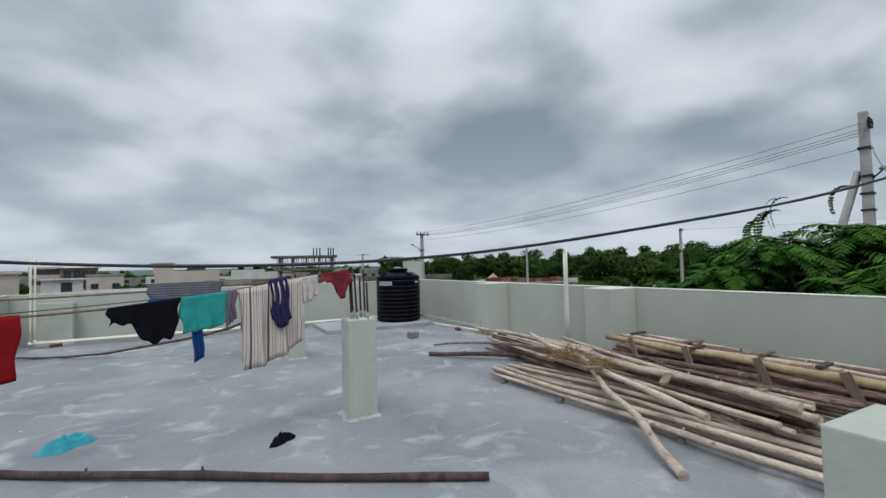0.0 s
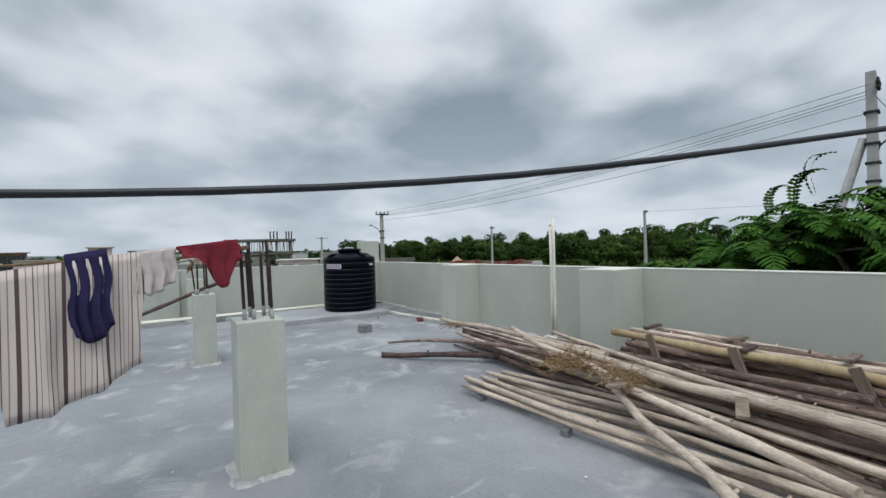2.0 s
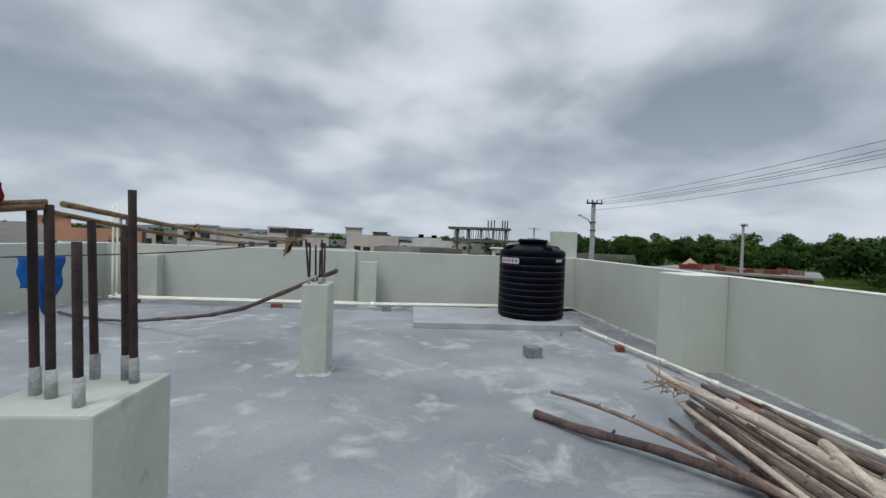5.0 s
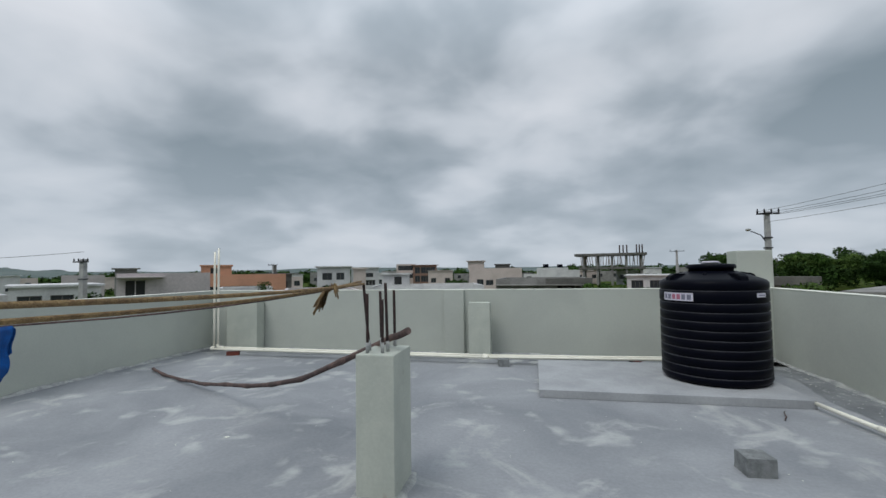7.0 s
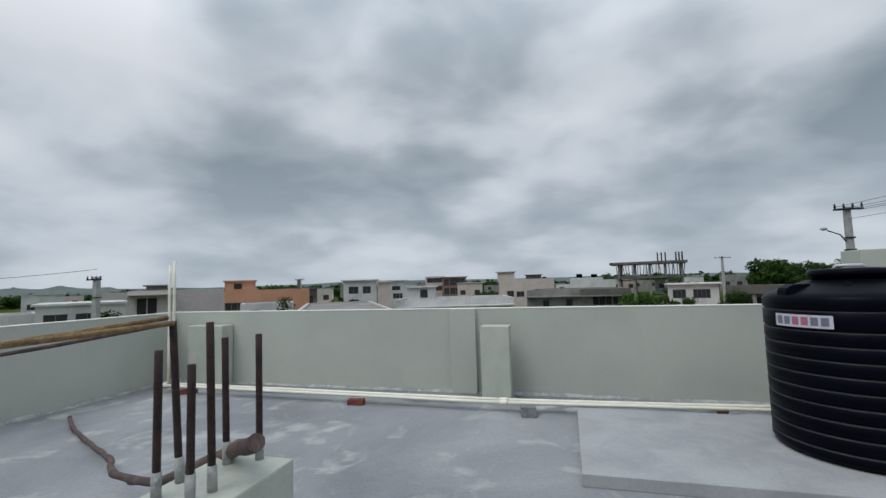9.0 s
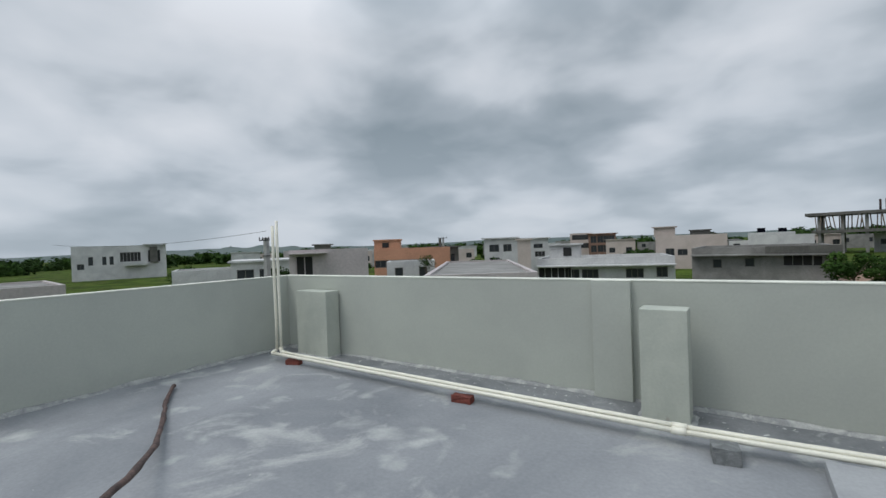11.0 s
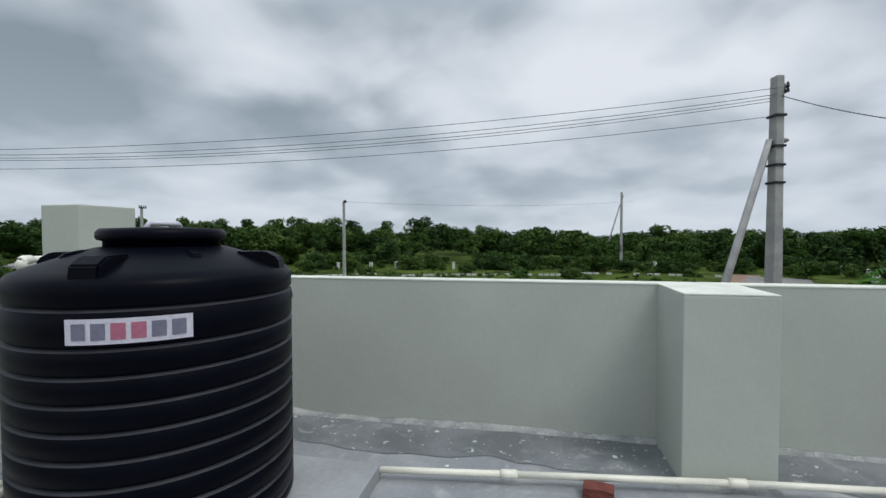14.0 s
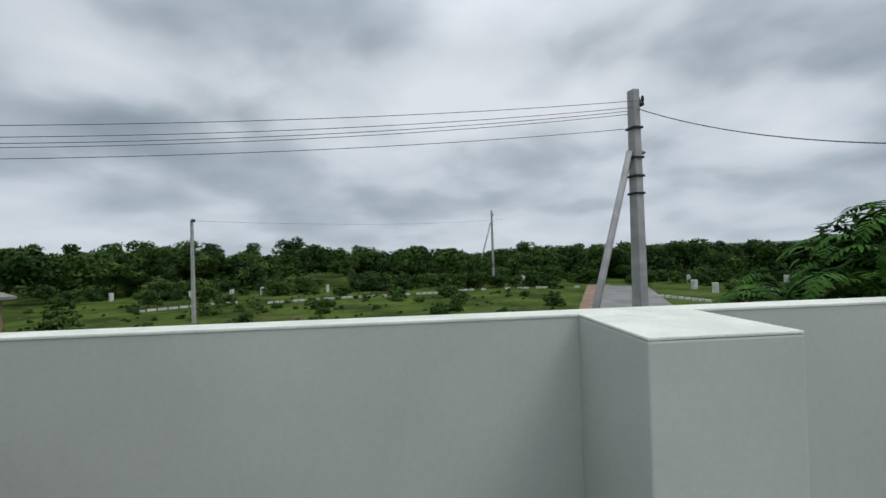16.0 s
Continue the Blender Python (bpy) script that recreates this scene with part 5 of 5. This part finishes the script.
# ---------- vegetation ----------
def leaf_cloud(rng, n, size, r, squash=0.8, lumps=7):
    """Leaf quads scattered on several uneven lumps; returns vertices and quads."""
    cs = []
    for k in range(lumps):
        a = rng.uniform(0, 6.283)
        q = rng.uniform(0.15, 0.75)
        cs.append((q * math.cos(a), q * math.sin(a), rng.uniform(-0.35, 0.55), rng.uniform(0.32, 0.6)))
    vs, fs = [], []
    for i in range(n):
        cx, cy, cz, cr = cs[i % lumps]
        d = Vector((rng.gauss(0, 1), rng.gauss(0, 1), rng.gauss(0.25, 1))).normalized()
        rr = cr * rng.uniform(0.7, 1.12)
        p = Vector(((cx + d.x * rr) * r, (cy + d.y * rr) * r, (cz + d.z * rr * squash) * r))
        t1 = Vector((rng.gauss(0, 1), rng.gauss(0, 1), rng.gauss(0, 0.6))).normalized()
        t2 = d.cross(t1).normalized()
        s = size * rng.uniform(0.6, 1.3)
        b = len(vs)
        vs += [p - t1 * s, p - t2 * s * 0.45, p + t1 * s, p + t2 * s * 0.45]
        fs.append((b, b + 1, b + 2, b + 3))
    return vs, fs


def mesh_from(name, vs, fs, mats):
    me = bpy.data.meshes.new(name)
    me.from_pydata([tuple(v) for v in vs], [], fs)
    for m in mats:
        me.materials.append(m)
    me.update()
    return me


def core(bm, r, rng):
    bmesh.ops.create_icosphere(bm, subdivisions=2, radius=r)
    for v in bm.verts:
        v.co *= 1 + 0.35 * noise.noise(v.co / r * 1.5 + Vector((rng.uniform(0, 1), 3, 1)))
        v.co.z *= 0.8


crown_sets = []
rng = random.Random(11)
for k in range(5):
    vs, fs = leaf_cloud(rng, 1000, 0.125, 1.0, 0.8, 9)
    crown_sets.append((np.array([tuple(v) for v in vs]), np.array(fs)))
small_sets = []
for k in range(5):
    vs, fs = leaf_cloud(rng, 380, 0.19, 1.0, 0.8, 7)
    small_sets.append((np.array([tuple(v) for v in vs]), np.array(fs)))


def wood(name, spots_, mats, label, kind="stuff", sets=None):
    """Many distant trees and bushes, one object a tone of green."""
    for j, m in enumerate(mats):
        V, F, off = [], [], 0
        for i, (x, y, r, zc) in enumerate(spots_):
            if i % len(mats) != j:
                continue
            v, f = (sets or crown_sets)[i % 5]
            a = i * 1.7
            rot = np.array([[math.cos(a), -math.sin(a), 0], [math.sin(a), math.cos(a), 0], [0, 0, 1]])
            q = v @ rot.T * np.array([r, r, r * 0.95]) + np.array([x, y, zc])
            keep = q.reshape(-1, 4, 3)[:, :, 2].min(axis=1) > GROUND - 0.3
            V.append(q)
            F.append(f[keep] + off)
            off += len(v)
        if V:
            me = mesh_from(name, np.concatenate(V).tolist(), np.concatenate(F).tolist(), [m])
            tagged(new(name, me), label=label, kind=kind)


rng = random.Random(99)
S = []
O2 = (1.2, -4.0)
# woods east and north-east: a belt of bushy trees with single taller ones behind
for i in range(560):
    az = rng.uniform(20, 134)
    d = (62 if az > 50 else 84) + abs(rng.gauss(0, 1)) * 30
    r = rng.uniform(1.2, 2.6) * (1 if d < 100 else 1.3)
    dip = 0.35 * math.sin(az * 0.42) + 0.25 * math.sin(az * 1.13 + 1)
    el = rng.uniform(-1.9, 0.1) + dip * 0.6 + (1.35 if az < 66 else 0.95 if az < 90 else 0.45)
    top = 1.37 + d * math.tan(radians(el))
    p = spot(O2, az, d)
    S.append((p.x, p.y, r, max(GROUND + 0.35 * r, top - 0.85 * r)))
for i in range(140):
    az = rng.uniform(50, 135)
    p = spot(O2, az, rng.uniform(50, 66))
    r = rng.uniform(0.6, 1.5)
    S.append((p.x, p.y, r, GROUND + r * 0.5))
for az, d, r, el in ((75, 84, 2.4, 2.5), (60.0, 110, 2.6, 2.1), (57.3, 112, 2.8, 2.0), (54.6, 108, 2.2, 1.9), (51.5, 105, 2.5, 1.9), (48, 108, 2.6, 2.1), (40.5, 105, 2.7, 1.8), (44, 112, 2.6, 1.9), (36.5, 110, 2.2, 1.7), (31.5, 112, 2.4, 1.7), (28, 110, 2.0, 1.5), (64, 108, 2.6, 2.1), (66.7, 112, 2.5, 1.9), (70.5, 100, 2.2, 1.8), (83, 105, 2.0, 1.3), (91, 100, 2.2, 1.1), (104, 95, 2.6, 1.0), (116, 70, 2.4, 0.6), (121, 68, 2.2, 0.5), (112, 72, 2.2, 0.4), (48, 108, 1.8, 0.6), (33, 120, 2.2, 0.6)):
    p = spot(O2, az, d)
    top = 1.37 + d * math.tan(radians(el))
    S.append((p.x, p.y, r, top - r * 0.8))
    S.append((p.x + 1, p.y + 1, r * 1.1, top - r * 1.7))
wood("woods", S, leaf_mats, "dense green woods beyond the plots")
S = []
for i in range(260):
    az = rng.uniform(-100, 30)
    d = rng.uniform(160, 300)
    p = spot(O2, az, d)
    r = rng.uniform(3, 6)
    top = 1.37 + d * math.tan(radians(rng.uniform(-0.5, 0.35) + (0.25 if az > 0 else 0)))
    S.append((p.x, p.y, r, max(GROUND, top - 0.85 * r)))
for i in range(80):
    az = rng.uniform(134, 200)
    p = spot(O2, az, rng.uniform(60, 200))
    r = rng.uniform(3, 5)
    S.append((p.x, p.y, r, GROUND + r * 0.3))
for i in range(70):
    az = rng.uniform(-60, 20)
    p = spot(O2, az, rng.uniform(45, 120))
    r = rng.uniform(0.8, 1.6)
    S.append((p.x, p.y, r, GROUND + r * 0.7))
wood("far_woods", S, leaf_mats[1:2] + leaf_mats[:1], "low line of far woods around the houses", sets=small_sets)
# shrubs in the field
S = []
for i in range(520):
    az = rng.uniform(44, 140)
    d = 9 + 44 * rng.random() ** 0.7
    if 110 < az < 127.5:
        continue
    p = spot(C16, az, d)
    if p.x < 11.0:
        continue
    r = 0.14 + 0.95 * rng.random() ** 4
    S.append((p.x, p.y, r, GROUND + r * 0.25))
wood("field_shrubs", S, [leaf_mats[2], leaf_mats[0], leaf_mats[2]], "low shrubs and weeds in the field", sets=small_sets)


def hill(name, az0, az1, d, top, seed):
    bm = bmesh.new()
    prev = None
    for i in range(61):
        az = az0 + (az1 - az0) * i / 60
        h = top * math.sin(math.pi * i / 60) * (0.7 + 0.5 * noise.noise((i * 0.09, seed, 0)) + 0.1 * noise.noise((i * 0.7, seed, 1)))
        a, b = spot(O2, az, d), spot(O2, az, d + 300)
        row = [bm.verts.new((a.x, a.y, GROUND - 1)), bm.verts.new(((a.x + b.x) / 2, (a.y + b.y) / 2, GROUND + max(h, 0.1))), bm.verts.new((b.x, b.y, GROUND - 1))]
        if prev:
            for j in range(2):
                bm.faces.new((prev[j], row[j], row[j + 1], prev[j + 1])).smooth = True
        prev = row
    part(name, bm, hill_mat, kind="structure")


hill("backdrop_hill", -110, 40, 900, 20, 2.0)
hill("backdrop_hill", -66, -50, 1200, 34, 5.0)
hill("backdrop_hill", 90, 200, 700, 12, 9.0)


def tree(name, at, label, crown_c, r, leaves, size, mat, seed, squash=0.8, lumps=9):
    rng = random.Random(seed)
    t = thing(name, (at[0], at[1], GROUND), label, "tree", "trees near the houses")
    cz = crown_c - GROUND
    bm = bmesh.new()
    tube(bm, [(0, 0, -0.05), (0.08, 0.03, cz * 0.4), (0.0, 0.1, cz * 0.8)], [0.05 * r + 0.05, 0.035 * r + 0.03, 0.03 * r], 7)
    for k in range(5):
        a = k * 1.256 + rng.random()
        tube(bm, [(0, 0.05, cz * 0.55), (0.3 * r * math.cos(a), 0.3 * r * math.sin(a), cz * 0.85), (0.62 * r * math.cos(a), 0.62 * r * math.sin(a), cz + 0.2 * r)], [0.03 * r, 0.02 * r, 0.008 * r], 5)
    part("trunk", bm, trunk_mat, t)
    vs, fs = leaf_cloud(rng, leaves, size, r, squash, lumps)
    me = mesh_from("crown", [(v[0], v[1], v[2] + cz) for v in vs], fs, [mat])
    c = new("crown", me)
    c.parent = t
    return t


p = spot(C12, 9.2, 36)
tree("lane_tree", p, "bushy green tree at the corner of the lane", -0.75, 1.35, 2600, 0.11, leaf_mats[0], 1)
tree("lane_tree", (p.x + 1.6, p.y + 0.6), "small dark tree by the lane", -1.7, 1.0, 1600, 0.10, leaf_mats[1], 2)
p = spot(C12, 19.2, 37)
tree("lane_tree", p, "brownish green tree on a stout trunk by the lane", -0.85, 1.2, 2400, 0.10, leaf_mats[1], 3)
p = spot(C12, 34.0, 24)
tree("lane_tree", p, "round light green tree below the pole", -0.45, 1.15, 2600, 0.09, leaf_mats[2], 4)
p = spot(C12, 14.2, 50)
tree("lane_tree", p, "small garden bush by the white house", -1.6, 0.9, 900, 0.10, leaf_mats[0], 5)
p = spot(C9, -52.3, 30)
tree("lane_tree", p, "dark bush beside the low white house", -0.6, 1.3, 1500, 0.12, leaf_mats[1], 6)
p = spot(C10, -64.5, 52)
tree("lane_tree", p, "green palm-like bush before the villa", -0.8, 1.6, 1500, 0.14, leaf_mats[0], 7)
p = spot(C9, -35.5, 33)
tree("lane_tree", p, "small bare reddish bush on the orange house wall", 0.2, 0.7, 500, 0.07, leaf_mats[1], 8)
p = spot(C16, 99.3, 50)
tree("lane_tree", p, "broad green tree at the edge of the plots", -0.9, 2.2, 3000, 0.15, leaf_mats[0], 9)


# the feathery tree just beyond the east parapet
def frond(vs, fs, o, d, length, droop, rng, curl=0.0, wide=0.25):
    """One feather-shaped leaf: a thin rib with paired leaflets that arches and droops."""
    steps = 13
    pts, dd = [o], d.copy()
    for k in range(steps):
        dd = (dd + Vector((-0.015, -0.02, -droop * (0.4 + 1.6 * k / steps)))).normalized()
        if curl:
            dd = (dd + Vector((0.0, -curl * (k / steps) ** 2, -curl * 0.4 * (k / steps) ** 2))).normalized()
        pts.append(pts[-1] + dd * length / steps)
    side = d.cross(Vector((0, 0, 1)))
    side = (side if side.length > 0.1 else Vector((1, 0, 0))).normalized()
    for k in range(1, steps + 1):
        f = k / steps
        ll = length * wide * math.sin(math.pi * (0.14 + 0.80 * f)) + 0.015
        fw = (pts[k] - pts[k - 1]).normalized()
        for sg in (-1, 1):
            tip = pts[k] + side * sg * ll + fw * ll * 0.5 + Vector((0, 0, -ll * rng.uniform(0.15, 0.5)))
            mid = pts[k].lerp(tip, 0.55) + Vector((0, 0, ll * 0.08))
            wv = fw * length * 0.036
            b = len(vs)
            vs += [pts[k] - wv * 0.5, mid - wv, tip, mid + wv, pts[k] + wv * 0.5]
            fs.append((b, b + 1, b + 2, b + 3, b + 4))
    b = len(vs)
    for k in range(steps + 1):
        vs += [pts[k] - side * 0.005, pts[k] + side * 0.005]
    for k in range(steps):
        fs.append((b + 2 * k, b + 2 * k + 1, b + 2 * k + 3, b + 2 * k + 2))


def frond_tree(at, seed=5):
    rng = random.Random(seed)
    t = thing("frond_tree", (at[0], at[1], GROUND), "feathery green tree leaning over the east parapet", "tree")
    bm = bmesh.new()
    tube(bm, [(0, 0, -0.05), (0.1, 0.05, 1.6), (-0.1, 0.2, 3.0)], [0.16, 0.12, 0.09], 9)
    tops = []
    # crown lumps: offset, radius, height of the highest leaves above the ground
    lumps = [(-0.2, 2.05, 0.85, 4.25), (0.3, 1.30, 0.95, 4.60), (-0.5, 0.75, 0.9, 4.65), (0.5, 0.1, 1.1, 4.85), (-0.3, -0.45, 1.0, 4.55), (0.6, -1.15, 1.0, 4.30), (-0.2, -1.70, 0.9, 4.55), (0.5, -2.25, 0.9, 4.05), (0.9, 1.9, 0.8, 4.0), (1.2, 0.2, 1.0, 4.5), (1.0, -1.8, 0.9, 4.1)]
    for lx, ly, lr, lz in lumps:
        base = Vector((-0.05, 0.1, rng.uniform(1.9, 2.8)))
        hub = Vector((lx, ly, lz - 0.75))
        tube(bm, [base, base.lerp(hub, 0.5) + Vector((0, 0, 0.15)), hub], [0.06, 0.04, 0.022], 6)
        for _ in range(11):
            a = rng.uniform(0, 6.283)
            q = rng.uniform(0.1, 1.0)
            tip = Vector((lx + lr * q * math.cos(a), ly + lr * q * math.sin(a), lz - 0.32 - 0.55 * q * q - rng.uniform(0, 0.35)))
            tube(bm, [hub - Vector((0, 0, 0.1)), hub.lerp(tip, 0.6) + Vector((0, 0, 0.04)), tip], [0.02, 0.014, 0.008], 5)
            tops.append((tip, hub))
    part("trunk", bm, trunk_mat, t)
    vs, fs = [], []
    for tip, hub in tops:
        a0 = rng.uniform(0, 6.283)
        n = rng.randrange(8, 12)
        for q in range(n):
            a = a0 + 6.283 * q / n + rng.uniform(-0.3, 0.3)
            up = rng.uniform(0.15, 0.9)
            d = (Vector((math.cos(a), math.sin(a), up)) + Vector((0, -0.18, 0))).normalized()
            if at[0] + tip.x + d.x * 0.5 < 4.75:
                continue
            frond(vs, fs, tip + Vector((rng.gauss(0, 0.03), rng.gauss(0, 0.03), rng.uniform(-0.12, 0.02))), d, rng.uniform(0.42, 0.72), rng.uniform(0.08, 0.17), rng)
    # young shoots stand up and curl over in the wind
    for x, y, z, length in ((-0.50, 2.70, 3.60, 0.40), (-0.45, 2.40, 3.85, 0.50), (-0.35, 2.10, 3.95, 0.45), (-0.6, 0.95, 4.30, 0.55), (-0.5, 0.80, 4.40, 0.60), (-0.3, 0.3, 4.55, 0.5), (0.0, -0.3, 4.45, 0.45), (-0.3, -1.6, 4.30, 0.55), (-0.2, -1.85, 4.25, 0.6), (0.1, 1.5, 4.25, 0.5)):
        for _ in range(2):
            frond(vs, fs, Vector((x, y + rng.uniform(-0.06, 0.06), z)), Vector((rng.uniform(-0.2, 0.2), rng.uniform(0.0, 0.35), 1.0)).normalized(), length, 0.02, rng, 0.55, 0.12)
    me = mesh_from("fronds", vs, fs, [near_leaf])
    c = new("fronds", me)
    c.parent = t
    # the inner foliage, its shade put into the colour by the darker leaf_b
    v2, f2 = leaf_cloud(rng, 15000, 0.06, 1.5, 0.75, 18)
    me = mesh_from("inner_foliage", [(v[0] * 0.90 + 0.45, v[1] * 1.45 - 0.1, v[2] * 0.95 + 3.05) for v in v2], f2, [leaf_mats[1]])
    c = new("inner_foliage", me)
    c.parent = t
    return t


frond_tree((6.25, -9.25))
bm = bmesh.new()

# ---------- plots, stones ----------
stone_white = material("white_stone", (0.62, 0.62, 0.58), (0.45, 0.45, 0.42), scale=5, fine=30, rough=0.9)


def stone(p, h, w, seed, label="white marker stone in the green plots"):
    rng = random.Random(seed)
    bm = bmesh.new()
    box(bm, (-w / 2, -w / 2, 0), (w / 2, w / 2, h), 0.03)
    for v in bm.verts:
        if v.co.z > 0.1:
            v.co += Vector((rng.uniform(-1, 1), rng.uniform(-1, 1), rng.uniform(-1, 1))) * 0.02
    solo("marker_stone", bm, stone_white, (p[0], p[1], GROUND), label, "stone", "marker stones in the plots", turn=rng.uniform(0, 60))


k = 0
for az, el in ((54.6, 3.7), (57.8, 4.0), (61.9, 4.3), (65.0, 4.4), (69.2, 4.5), (72.5, 4.4), (76.0, 4.4), (80.1, 4.5), (84.2, 4.4), (86.8, 4.3), (89.9, 4.4), (93.0, 4.3), (95.4, 4.3), (98.6, 4.2), (105.0, 4.0), (108.2, 4.0), (117.1, 3.4), (121.6, 3.9), (123.8, 4.2), (124.3, 4.9), (126.3, 5.3), (127.0, 4.0), (128.9, 5.6), (131.6, 6.1), (132.5, 4.2), (134.5, 3.6)):
    k += 1
    d = 4.0 / math.tan(radians(el))
    stone(spot(C16, az, d), 0.85, 0.34 if az < 123 else 0.42, k)
for az0, az1, el, n in ((72.4, 94.2, 5.5, 30), (95.0, 112, 5.0, 22), (118, 126, 5.6, 12), (60, 72, 5.4, 12)):
    t = None
    bm = bmesh.new()
    r2 = random.Random(int(az0))
    for i in range(n):
        if r2.random() < 0.25:
            continue
        az = az0 + (az1 - az0) * i / n
        p = spot(C16, az, 4.0 / math.tan(radians(el + (0.8 if az0 > 117 else -0.25) * (i / n))))
        q = spot(C16, az + (az1 - az0) / n * 0.85, 4.0 / math.tan(radians(el + (0.8 if az0 > 117 else -0.25) * (i / n))))
        s = (q - p).normalized()
        nrm = Vector((-s.y, s.x, 0)) * 0.12
        b = [bm.verts.new(v + Vector((0, 0, z))) for z in (0, 0.18) for v in (p - nrm, q - nrm, q + nrm, p + nrm)]
        for f in ((0, 1, 2, 3), (4, 5, 6, 7), (0, 1, 5, 4), (1, 2, 6, 5), (2, 3, 7, 6), (3, 0, 4, 7)):
            bm.faces.new([b[j] for j in f])
    part("kerb_stones", bm, stone_white, kind="stuff")
